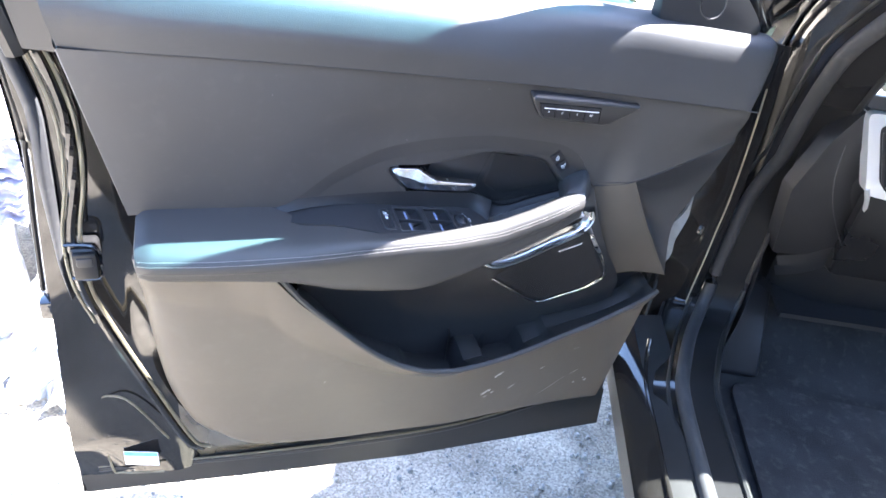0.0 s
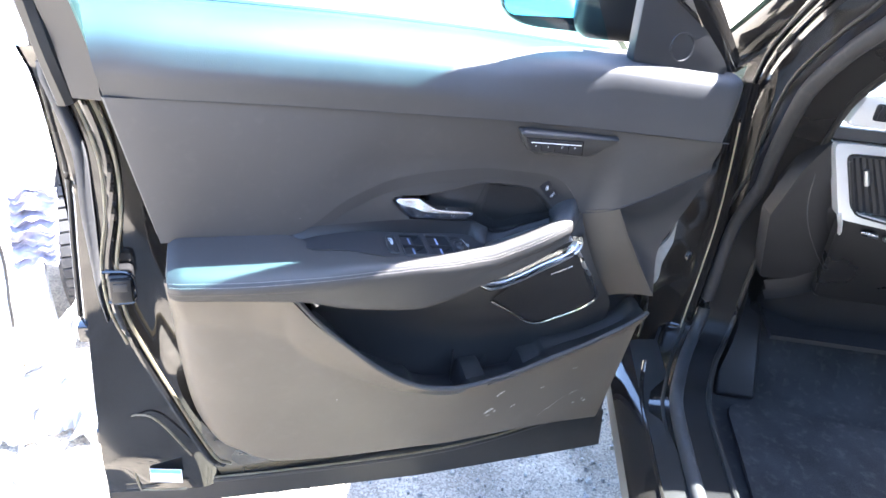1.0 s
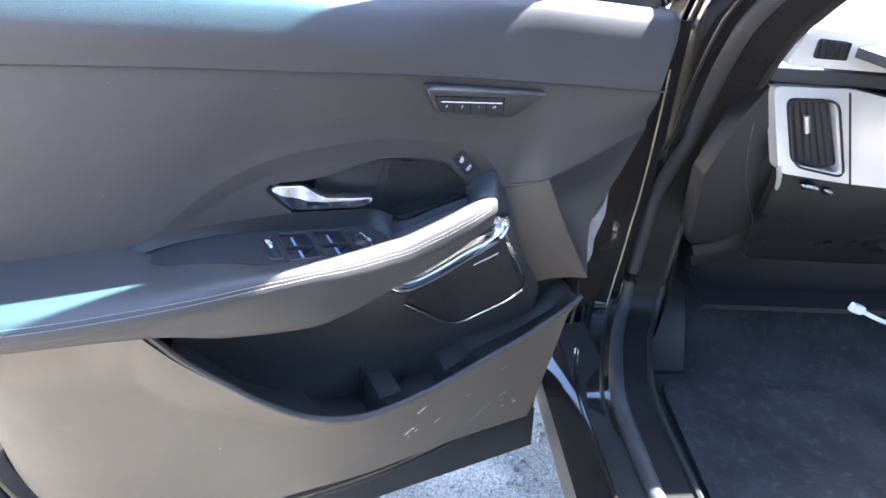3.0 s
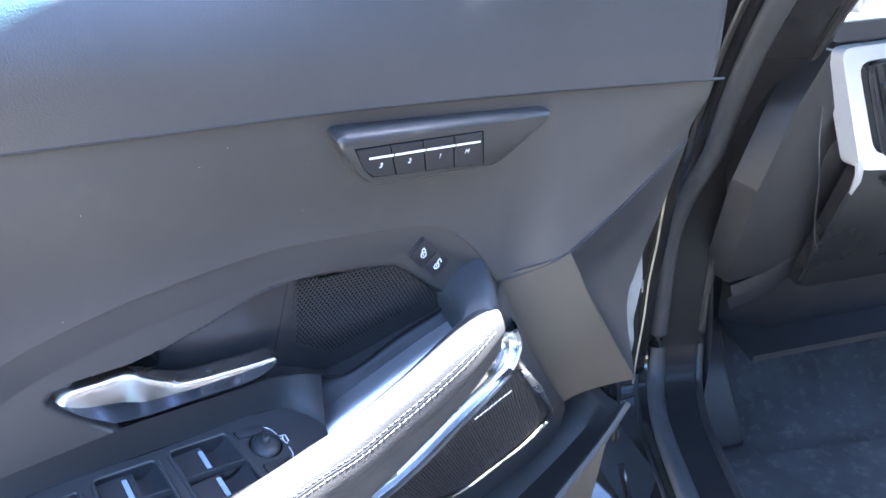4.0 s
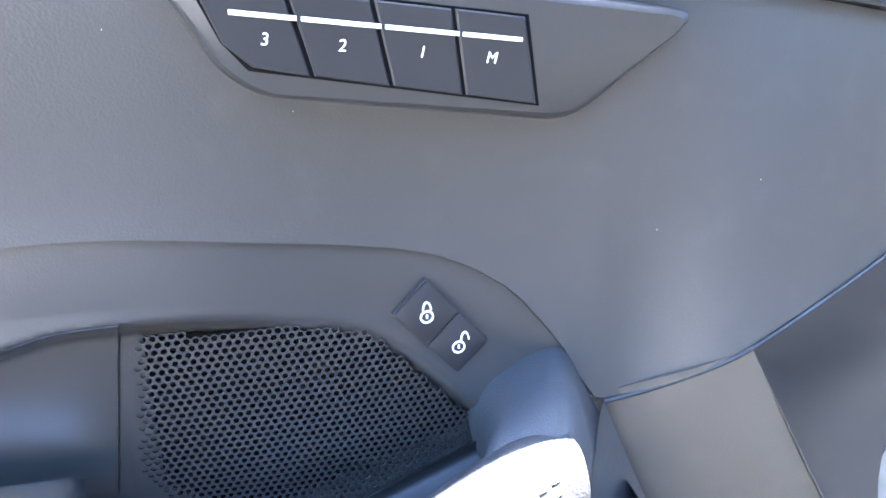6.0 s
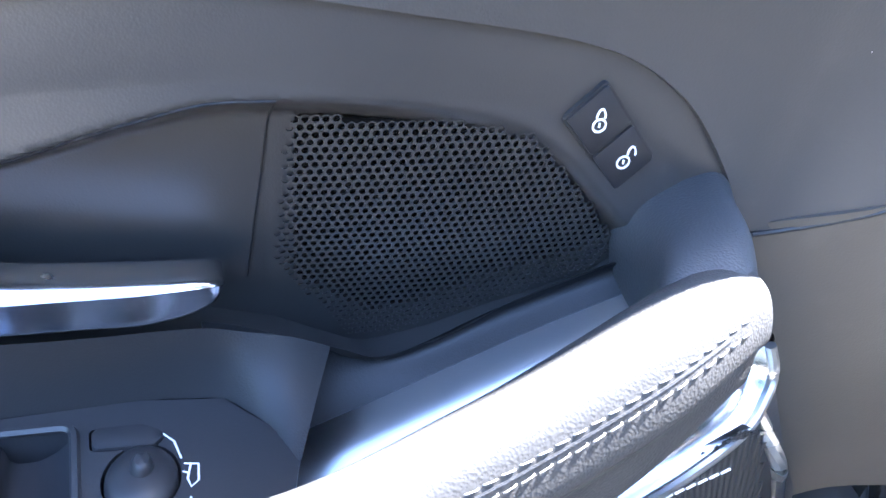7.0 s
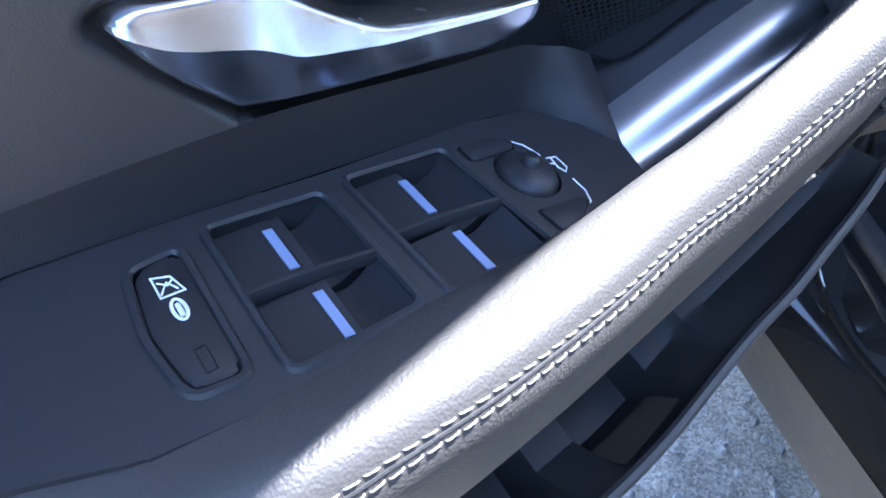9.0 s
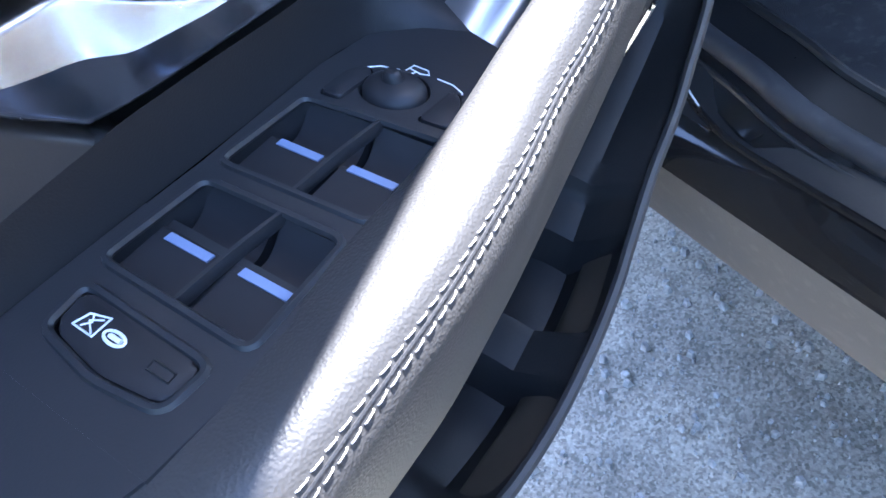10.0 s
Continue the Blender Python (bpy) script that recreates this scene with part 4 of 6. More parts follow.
# ---- below the armrest: pull cup, speaker, pocket, lower panel ----
def pull_cup():
    # wall below the surround, metal strip, and the gloss lining towards the bar
    edge = [(-0.010, 0.0075, 0.919), (0.004, 0.0075, 0.9145), (0.024, 0.008, 0.904), (0.047, 0.008, 0.8945), (0.09, 0.006, 0.9086), (0.135, -0.001, 0.9240), (0.156, -0.004, 0.93)]
    strip_top = [(-0.008, 0.0056, 0.8650), (0.012, 0.0045, 0.8715), (0.040, 0.003, 0.8805), (0.066, 0.002, 0.889), (0.10, 0.0, 0.9005), (0.138, -0.004, 0.913), (0.156, -0.006, 0.919)]
    strip_low = [(-0.010, -0.008, 0.8603), (0.010, -0.009, 0.8665), (0.038, -0.010, 0.875), (0.064, -0.011, 0.883), (0.098, -0.013, 0.8945), (0.137, -0.016, 0.907), (0.156, -0.018, 0.913)]
    lining = [(-0.014, -0.033, 0.8540), (0.006, -0.034, 0.8600), (0.035, -0.035, 0.867), (0.06, -0.035, 0.874), (0.096, -0.036, 0.885), (0.136, -0.037, 0.898), (0.156, -0.037, 0.905)]
    deep = [(-0.010, -0.068, 0.853), (0.012, -0.066, 0.858), (0.030, -0.062, 0.862), (0.058, -0.056, 0.868), (0.094, -0.054, 0.880), (0.136, -0.050, 0.896), (0.156, -0.046, 0.90)]
    part("cup_floor", grid(lambda u, v: (-0.030 + 0.075 * u, -0.062 + 0.074 * v, 0.842 + 0.010 * v + 0.012 * u), 8, 8, (0, 0, -0.004)), GREYMETAL, door)
    # wall takes the apron's darkened colour for the shade under the rim
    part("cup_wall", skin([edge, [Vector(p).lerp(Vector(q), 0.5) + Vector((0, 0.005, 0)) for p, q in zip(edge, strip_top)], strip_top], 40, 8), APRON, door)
    hollow = [Vector(p).lerp(Vector(q), 0.55) + Vector((0, 0.003, -0.004)) for p, q in zip(strip_low, lining)]
    part("cup_trim", skin([strip_top, strip_low, hollow, lining], 40, 14), GREYMETAL, door, "satin metal trim strip")
    part("pull_cup", skin([lining, deep], 40, 6), GREYMETAL, door, "glossy black lining of pull handle")
    # gloss channel under the grab bar with bright edges
    a = [(0.005, -0.040, 0.828), (0.03, -0.046, 0.820), (0.07, -0.046, 0.830), (0.115, -0.045, 0.850), (0.140, -0.045, 0.861), (0.164, -0.042, 0.871), (0.177, -0.036, 0.878), (0.1815, -0.033, 0.887), (0.177, -0.033, 0.899)]
    b = [(0.006, -0.032, 0.846), (0.032, -0.037, 0.838), (0.071, -0.037, 0.848), (0.113, -0.036, 0.867), (0.136, -0.036, 0.876), (0.156, -0.033, 0.882), (0.165, -0.028, 0.886), (0.169, -0.026, 0.891), (0.166, -0.026, 0.898)]
    hollow = [Vector(p).lerp(Vector(q), 0.5) + Vector((0.001, 0.003, -0.002)) for p, q in zip(a, b)]
    part("channel", skin([a, hollow, b], 60, 10), SATIN, door, "glossy pull handle channel")
    part("channel_edge", tube(a, 0.0020, 8, n=60), GREYMETAL, door)
    a2 = [(x + 0.007 * min(1, max(0, (z - 0.862) / 0.02)), y + 0.006, z - 0.008 * min(1, max(0, (0.90 - z) / 0.03))) for x, y, z in a]
    a3 = [(x + 0.001 + 0.012 * min(1, max(0, (z - 0.862) / 0.02)), y + 0.024, z - 0.013 * min(1, max(0, (0.90 - z) / 0.03))) for x, y, z in a]
    part("channel_skirt", skin([a, a2, a3], 60, 6), GLOSS, door)


pull_cup()


def speaker():
    def face(x, z, out=0.0):
        """The overhanging face that holds the speaker."""
        return Vector((x, 0.027 - 0.5 * (z - 0.737) - 0.9 * out, z - 0.45 * out))
    t0 = [(-0.20, -0.045, 0.835), (-0.08, -0.045, 0.825), (0.01, -0.030, 0.838), (0.09, -0.024, 0.860), (0.15, -0.030, 0.89), (0.185, -0.006, 0.93)]
    t1 = [(-0.23, -0.02, 0.80), (-0.1, -0.005, 0.79), (0.02, 0.004, 0.785), (0.10, -0.004, 0.80), (0.17, -0.026, 0.848), (0.205, -0.010, 0.875)]
    t2 = [(-0.25, 0.03, 0.75), (-0.12, 0.05, 0.73), (0.04, 0.030, 0.735), (0.13, 0.030, 0.732), (0.21, 0.008, 0.775), (0.25, 0.008, 0.80)]
    t3 = [(-0.24, 0.06, 0.68), (-0.12, 0.075, 0.65), (0.05, 0.066, 0.66), (0.15, 0.060, 0.672), (0.24, 0.045, 0.70), (0.30, 0.035, 0.735)]
    t4 = [(-0.20, 0.075, 0.60), (-0.10, 0.085, 0.55), (0.06, 0.088, 0.54), (0.16, 0.086, 0.56), (0.25, 0.080, 0.60), (0.33, 0.065, 0.68)]
    t5 = [(-0.18, 0.09, 0.50), (-0.10, 0.098, 0.44), (0.06, 0.10, 0.42), (0.16, 0.10, 0.44), (0.25, 0.10, 0.48), (0.33, 0.09, 0.60)]
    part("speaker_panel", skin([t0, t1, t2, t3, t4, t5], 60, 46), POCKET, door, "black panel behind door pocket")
    ring = [(0.056, 0.758), (0.10, 0.722), (0.150, 0.682), (0.178, 0.672), (0.212, 0.688), (0.244, 0.706), (0.261, 0.726), (0.263, 0.752), (0.222, 0.812), (0.192, 0.850), (0.166, 0.884)]
    grill = [(0.058, 0.764), (0.150, 0.690), (0.178, 0.680), (0.240, 0.713), (0.256, 0.730), (0.256, 0.750), (0.174, 0.868), (0.158, 0.880), (0.12, 0.832), (0.08, 0.80)]
    g = part("speaker_grille", perforated(grill, 0.0030, 0.0009, lambda x, z, d: face(x, z, 0.004 - d)), DARK, door, "perforated black speaker grille", smooth=False)
    back = bmesh.new()
    back.faces.new([back.verts.new(face(x, z, 0.0015)) for x, z in grill])
    part("speaker_backing", back, DARK, g)
    part("speaker_trim", tube([face(x, z, 0.004) for x, z in ring[:-1]] + [face(*ring[-1], -0.03)], lambda s: 0.0024 + 0.0010 * s, 8, n=70), SATIN, door, "satin metal speaker surround")
    bars = bmesh.new()
    for k in range(8):
        x, z = 0.143 + k * 0.0040, 0.826 + k * 0.0024
        tube([face(x, z, 0.0045), face(x + 0.0026, z + 0.0028, 0.0045)], 0.0006, 4, bm=bars)
    part("badge", bars, WHITE, g, "small pale badge")


speaker()

lip_z = lut((-0.29, 0.846), (-0.25, 0.784), (-0.2, 0.725), (-0.153, 0.677), (-0.09, 0.633), (-0.045, 0.618), (0.0, 0.613), (0.05, 0.617), (0.1, 0.6235), (0.15, 0.630), (0.2, 0.640), (0.25, 0.651), (0.30, 0.663), (0.35, 0.677), (0.395, 0.692))
lip_y = lut((-0.29, -0.060), (-0.25, -0.049), (-0.2, -0.040), (-0.153, -0.037), (-0.09, -0.038), (-0.045, -0.040), (0, -0.039), (0.05, -0.036), (0.1, -0.030), (0.15, -0.020), (0.2, -0.011), (0.25, -0.005), (0.3, 0.004), (0.35, 0.013), (0.395, 0.024))
trim_low = lut((-0.43, 0.50), (-0.41, 0.455), (-0.38, 0.427), (-0.32, 0.404), (-0.197, 0.394), (-0.022, 0.392), (0.10, 0.387), (0.20, 0.372), (0.30, 0.358), (0.385, 0.346))
trim_out = lut((-0.43, 0.05), (0.0, 0.05), (0.10, 0.060), (0.20, 0.082), (0.30, 0.100), (0.385, 0.112))


left_x = lut((0.45, -0.395), (0.48, -0.418), (0.6, -0.447), (0.76, -0.458), (0.87, -0.461))


def lower_panel():
    reach = lut((-0.43, 0.08), (-0.35, 0.10), (-0.28, 0.105), (-0.2, 0.080), (-0.13, 0.060), (-0.03, 0.050), (0.1, 0.054), (0.2, 0.055), (0.395, 0.05))

    def flat_y(x, z):
        return trim_out(x) - 0.088 * max(0, min(1, (z - trim_low(x)) / 0.45)) ** 0.9
    def fn(u, v):
        x = -0.434 + 0.829 * u
        w = min(1, max(0, (x + 0.34) / 0.05))
        w = w * w * (3 - 2 * w)
        top = 0.862 + (lip_z(x) - 0.862) * w
        ty = -0.052 + (lip_y(x) + 0.052) * w
        low = trim_low(x)
        z = top + (low - top) * v
        flat = flat_y(x, z)
        y = flat + (ty - flat) * max(0, 1 - (top - z) / reach(x)) ** 1.15
        y += 0.02 * max(0, 1 - (z - low) / 0.012) ** 2
        left = max(0, 1 - u / 0.02)
        return (x + (left_x(z) + 0.434) * (1 - u) ** 6, y + 0.02 * left**2, z)
    panel = part("lower_panel", grid(fn, 120, 60, (0, 0.009, 0)), LOWER, door, "scuffed charcoal lower door panel")
    cup = [(0.058 + 0.040 * math.cos(w), 0.062 + 0.030 * math.sin(w), 0.598 - 0.012 * math.cos(w)) for w in (math.pi * k / 12 for k in range(2, 13))]
    part("bottle_rest", skin([cup, [(x, y, z - 0.07) for x, y, z in cup]], 16, 4, (0, 0.004, 0)), POCKET, door)
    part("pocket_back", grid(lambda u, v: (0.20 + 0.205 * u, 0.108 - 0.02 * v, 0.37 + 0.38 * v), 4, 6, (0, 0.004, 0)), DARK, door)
    # pale scuffs where shoes have caught it
    rng = random.Random(5)

    def scuff(x, z, long, thick, turn):
        bm = bmesh.new()
        ring = []
        for k in range(9):
            w = math.tau * k / 9
            p, q = long * math.cos(w) * rng.uniform(0.6, 1.2), thick * math.sin(w) * rng.uniform(0.4, 1.3)
            px, pz = x + p * math.cos(turn) - q * math.sin(turn), z + p * math.sin(turn) + q * math.cos(turn)
            ring.append(bm.verts.new((px, flat_y(px, pz) - 0.0007, pz)))
        bm.faces.new(ring)
        part("scuff", bm, SCUFF, panel, smooth=False)
    for x, z, long, thick, turn in ((0.114, 0.529, 0.010, 0.0028, 0.5), (0.108, 0.524, 0.005, 0.002, 1.2), (0.094, 0.480, 0.011, 0.004, 0.6), (0.103, 0.486, 0.005, 0.003, 0.1),
                                    (0.111, 0.476, 0.004, 0.002, 0.9), (0.098, 0.468, 0.005, 0.0012, 0.3), (0.154, 0.478, 0.008, 0.0012, 0.5), (0.149, 0.474, 0.003, 0.001, 0.4),
                                    (0.312, 0.432, 0.004, 0.002, 0.0), (0.339, 0.432, 0.005, 0.003, 0.8), (0.332, 0.440, 0.003, 0.002, 0.3), (0.278, 0.549, 0.009, 0.0008, 0.1),
                                    (0.255, 0.440, 0.045, 0.0005, 0.72), (0.30, 0.47, 0.012, 0.0007, 0.5), (0.215, 0.512, 0.006, 0.0008, 0.4), (-0.206, 0.577, 0.0012, 0.0015, 0.3)):
        scuff(x, z, long, thick, turn)
    lip = [(x, lip_y(x) + 0.0045, lip_z(x) - 0.0005) for x in np.linspace(-0.285, 0.393, 50)]
    part("pocket_lip", tube(lip, 0.0046, 8), VINYL, door)
    # pocket floor: ledges with bottle wells between them
    depth = lut((-0.25, 0.02), (-0.16, 0.05), (-0.075, 0.045), (-0.055, 0.06), (0.022, 0.07), (0.034, 0.030), (0.070, 0.032), (0.080, 0.07), (0.144, 0.07),
                (0.153, 0.034), (0.186, 0.030), (0.193, 0.018), (0.30, 0.026), (0.36, 0.02), (0.38, 0.0))

    def floor_at(u, v):
        x = -0.25 + 0.642 * u
        y0, z0 = lip_y(x) + 0.007, lip_z(x) - 0.004
        if v < 0.3:
            z = z0 - depth(x) * v / 0.3
            return (x, y0 + (max(y0, flat_y(x, z) + 0.012) - y0) * v / 0.3, z)
        w = (v - 0.3) / 0.7
        y0 = max(y0, flat_y(x, z0 - depth(x)) + 0.012)
        return (x, y0 + (0.098 - y0) * w, z0 - depth(x) + 0.006 * math.sin(math.pi * w))
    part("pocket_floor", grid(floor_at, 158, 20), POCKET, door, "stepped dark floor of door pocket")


lower_panel()


# ---- painted door shell, seals, latch ----
def door_shell():
    edge_x = lut((0.26, -0.605), (0.45, -0.603), (0.68, -0.592), (0.83, -0.583), (0.95, -0.575), (1.06, -0.585), (1.21, -0.60))
    inner_x = lut((0.26, -0.42), (0.42, -0.42), (0.48, -0.44), (0.6, -0.452), (0.76, -0.462), (0.9, -0.472), (0.99, -0.489), (1.1, -0.507), (1.21, -0.53))

    def face(u, v):
        z = 0.336 + 0.784 * v
        x = edge_x(z) + (inner_x(z) + 0.03 - edge_x(z)) * u
        y = 0.084 + 0.012 * u - 0.012 * math.exp(-((z - 0.85) / 0.12) ** 2) * math.sin(math.pi * u)
        y -= 0.10 * max(0, u - 0.62) * math.exp(-((z - 0.69) / 0.075) ** 2) + 0.035 * max(0, (0.42 - z) / 0.08) * (u - 0.5)
        back = min(1, max(0, (u - 0.72) / 0.28)) ** 2 * min(1, max(0, (0.43 - z) / 0.05))
        return (x, y + (0.015 + 0.035 * min(1, max(0, (0.41 - z) / 0.075))) * back, z)
    part("inner_skin", grid(face, 30, 70, (0, 0.02, 0)), PAINT, door, "glossy black painted door edge")

    def rear(u, v):
        z = 0.285 + 0.935 * v
        return (edge_x(z) - 0.012 * math.sin(math.pi * u / 2), 0.105 + 0.085 * u, z)
    part("rear_edge", grid(rear, 8, 50), PAINT, door)

    bow = lut((0, 0.19), (0.4, 0.22), (0.75, 0.20), (0.93, 0.15), (1, 0.09))

    def outer(u, v):
        z = 0.27 + 0.885 * v
        x = -0.617 + 1.02 * u
        return (x, bow(v), z)
    part("outer_skin", grid(outer, 20, 20, (0, -0.008, 0)), PAINT, door, "glossy black outer door skin")

    def bottom(u, v):
        x = -0.435 + 0.82 * u
        z = trim_low(x) + 0.012 - (trim_low(x) + 0.012 - 0.335 - 0.02 * u) * v
        return (x, max(0.07, trim_out(x) + 0.012) + 0.035 * v, z)
    # tan base colour paints in the reflection of sunlit ground on black paint
    part("lower_skin", grid(bottom, 50, 6, (0, 0.02, 0)), shader("ground_reflection_paint", (0.075, 0.064, 0.045), 0.22, coat=0.4, stain=0.35, stain_size=14, dust=0.25), door, "painted lower edge of door, tan ground reflection in its colour")

    def flap(u, v):
        x = -0.604 + 1.050 * u
        z0 = 0.338 + 0.016 * u
        z1 = lut((-0.604, 0.281), (-0.3, 0.264), (0.065, 0.250), (0.44, 0.235))(x)
        return (x - 0.02 * (1 - v) * u, 0.100 + 0.012 * v + 0.06 * max(0, x), z0 + (z1 - z0) * v)
    part("bottom_flap", grid(flap, 50, 6, (0, 0.012, 0)), RUBBER, door, "dusty rubber strip along door bottom")
    part("bottom_seal", tube([(-0.575, 0.098, 0.352), (-0.3, 0.096, 0.334), (0.056, 0.094, 0.338), (0.36, 0.135, 0.352)], 0.006, 8, n=40), RUBBER, door)
    # tan line painted in as the glint above the bottom seal
    part("seal_glint", tube([(-0.575, 0.096, 0.360), (-0.3, 0.093, 0.343), (0.056, 0.091, 0.346), (0.36, 0.132, 0.360)], 0.0022, 6, n=40), GLINT, door)
    # long rubber seal that sweeps past the latch
    seal = [(-0.555, 0.066, 1.12), (-0.535, 0.060, 1.06), (-0.524, 0.054, 1.0), (-0.526, 0.048, 0.93), (-0.540, 0.046, 0.85), (-0.538, 0.048, 0.77), (-0.522, 0.056, 0.70), (-0.483, 0.054, 0.59), (-0.428, 0.050, 0.45), (-0.40, 0.054, 0.42)]
    part("door_seal", tube(seal, 0.0065, 8, n=60), PAINT, door, "black rubber door seal")
    # tan lines either side stand for reflections along the seal
    part("seal_glint", tube([(x + 0.011, y - 0.002, z) for x, y, z in seal], 0.003, 6, n=60), GLINT, door)
    part("seal_glint", tube([(x - 0.010, y, z) for x, y, z in seal[:7]], 0.0025, 6, n=50), GLINT, door)
    rail = [(-0.600, 0.12, 1.22), (-0.588, 0.12, 1.06), (-0.578, 0.118, 0.95), (-0.586, 0.118, 0.83), (-0.594, 0.118, 0.70)]
    part("edge_rail", tube(rail, 0.008, 8, n=40), PAINT, door)
    part("edge_strip", tube([(x - 0.018, y + 0.03, z) for x, y, z in rail], 0.0045, 8, n=40), TRIM, door)
    low_rail = [(-0.594, 0.12, 0.68), (-0.598, 0.12, 0.60), (-0.602, 0.12, 0.52), (-0.604, 0.12, 0.40), (-0.606, 0.12, 0.28)]
    part("edge_strip", tube(low_rail, 0.006, 8, n=30), TRIM, door)
    for z in (0.695, 0.475):
        part("strip_clip", block((0.026, 0.03, 0.03), Matrix.Translation((-0.597, 0.112, z)), 0.004, 2), GLOSS, door)
    # stamped edge, its glint given as a tan colour
    part("door_stamping", tube([(-0.47, 0.0735, 0.350), (-0.535, 0.0875, 0.346), (-0.553, 0.0915, 0.362), (-0.556, 0.091, 0.505), (-0.53, 0.0845, 0.528), (-0.50, 0.0765, 0.51), (-0.455, 0.069, 0.435)], 0.0019, 6, n=60), GLINT, door)
    strip_x = lut((0.60, -0.556), (0.70, -0.553), (0.80, -0.562), (0.92, -0.562), (1.0, -0.560), (1.12, -0.585))
    part("flat_seal", grid(lambda u, v: (strip_x(0.74 + 0.40 * v) + (u - 0.5) * (0.004 + 0.012 * min(1, v * 2.2)), 0.066 - 0.006 * math.sin(math.pi * u), 0.74 + 0.40 * v), 6, 40, (0, 0.01, 0)), BAND, door, "flat weathered rubber seal")
    # latch
    lm = Matrix.Translation((-0.528, 0.05, 0.815))
    latch = part("latch", block((0.034, 0.04, 0.044), lm @ Matrix.Translation((0, 0.006, 0)), 0.007, 3), TRIM, door, "black and steel door latch")
    part("latch_plate", block((0.030, 0.01, 0.040), lm @ Matrix.Translation((0.002, -0.018, -0.002)), 0.003, 2), TRIM, latch)
    part("latch_mouth", block((0.020, 0.006, 0.014), lm @ Matrix.Translation((0.002, -0.022, 0.006)), 0.002, 2), DARK, latch)
    hook = [lm @ Vector(p) for p in ((-0.018, -0.012, -0.024), (0.0, -0.014, -0.026), (0.017, -0.014, -0.024), (0.020, -0.012, -0.012), (0.019, -0.012, 0.016), (0.008, -0.012, 0.026), (-0.022, -0.010, 0.027))]
    part("latch_bow", tube(hook, 0.0026, 6, n=30), GLOSS, latch)
    # printed sticker
    st = wall_frame(-0.503, 0.0795, 0.383, tilt=0, turn=-13)
    lab = part("sticker", slab([(-0.028, -0.016), (0.028, -0.016), (0.028, 0.016), (-0.028, 0.016)], 0.001, st), LABEL, door, "white and blue tyre sticker")
    part("sticker_band", slab([(-0.027, 0.006), (0.027, 0.006), (0.027, 0.015), (-0.027, 0.015)], 0.0006, st @ Matrix.Translation((0, 0, 0.0005))), LABELBLUE, lab)


door_shell()


def front_end():
    """Painted front end of the door with its hinge leaves."""
    rim = lut((0.28, 0.40), (0.5, 0.39), (0.68, 0.392), (0.776, 0.372), (0.84, 0.378), (0.93, 0.405), (0.985, 0.418), (1.06, 0.412), (1.17, 0.42))
    start = lut((0.28, 0.14), (0.36, 0.13), (0.5, 0.10), (0.64, 0.07), (0.74, 0.045), (1.17, 0.045))
    part("front_end", grid(lambda u, v: (rim(0.40 + 0.77 * v) + 0.03 * u, start(0.40 + 0.77 * v) * (1 - u) + 0.195 * u, 0.40 + 0.77 * v), 8, 40), PAINT, door, "glossy black front end of door")
    flange = [(rim(z) + 0.012, 0.05, z) for z in np.linspace(0.62, 1.06, 24)]
    part("front_flange", tube(flange, 0.004, 6), PAINT, door)
    bracket = [(0.408, 0.890), (0.399, 0.852), (0.380, 0.834), (0.366, 0.818), (0.364, 0.775), (0.384, 0.757), (0.393, 0.772), (0.392, 0.80), (0.408, 0.842)]
    bm_ = Matrix(((1, 0, 0, 0), (0, 0.1, -1, -0.054), (0, 1, 0, 0), (0, 0, 0, 1)))
    part("door_end_bracket", slab(rounded(bracket, 0.006, 3), 0.006, bm_, 0.0015, 2), shader("zinc_grey", (0.16, 0.158, 0.15), 0.5, grain=0.3, stain=0.3, stain_size=40), door, "dusty grey bracket at front end of door")


front_end()


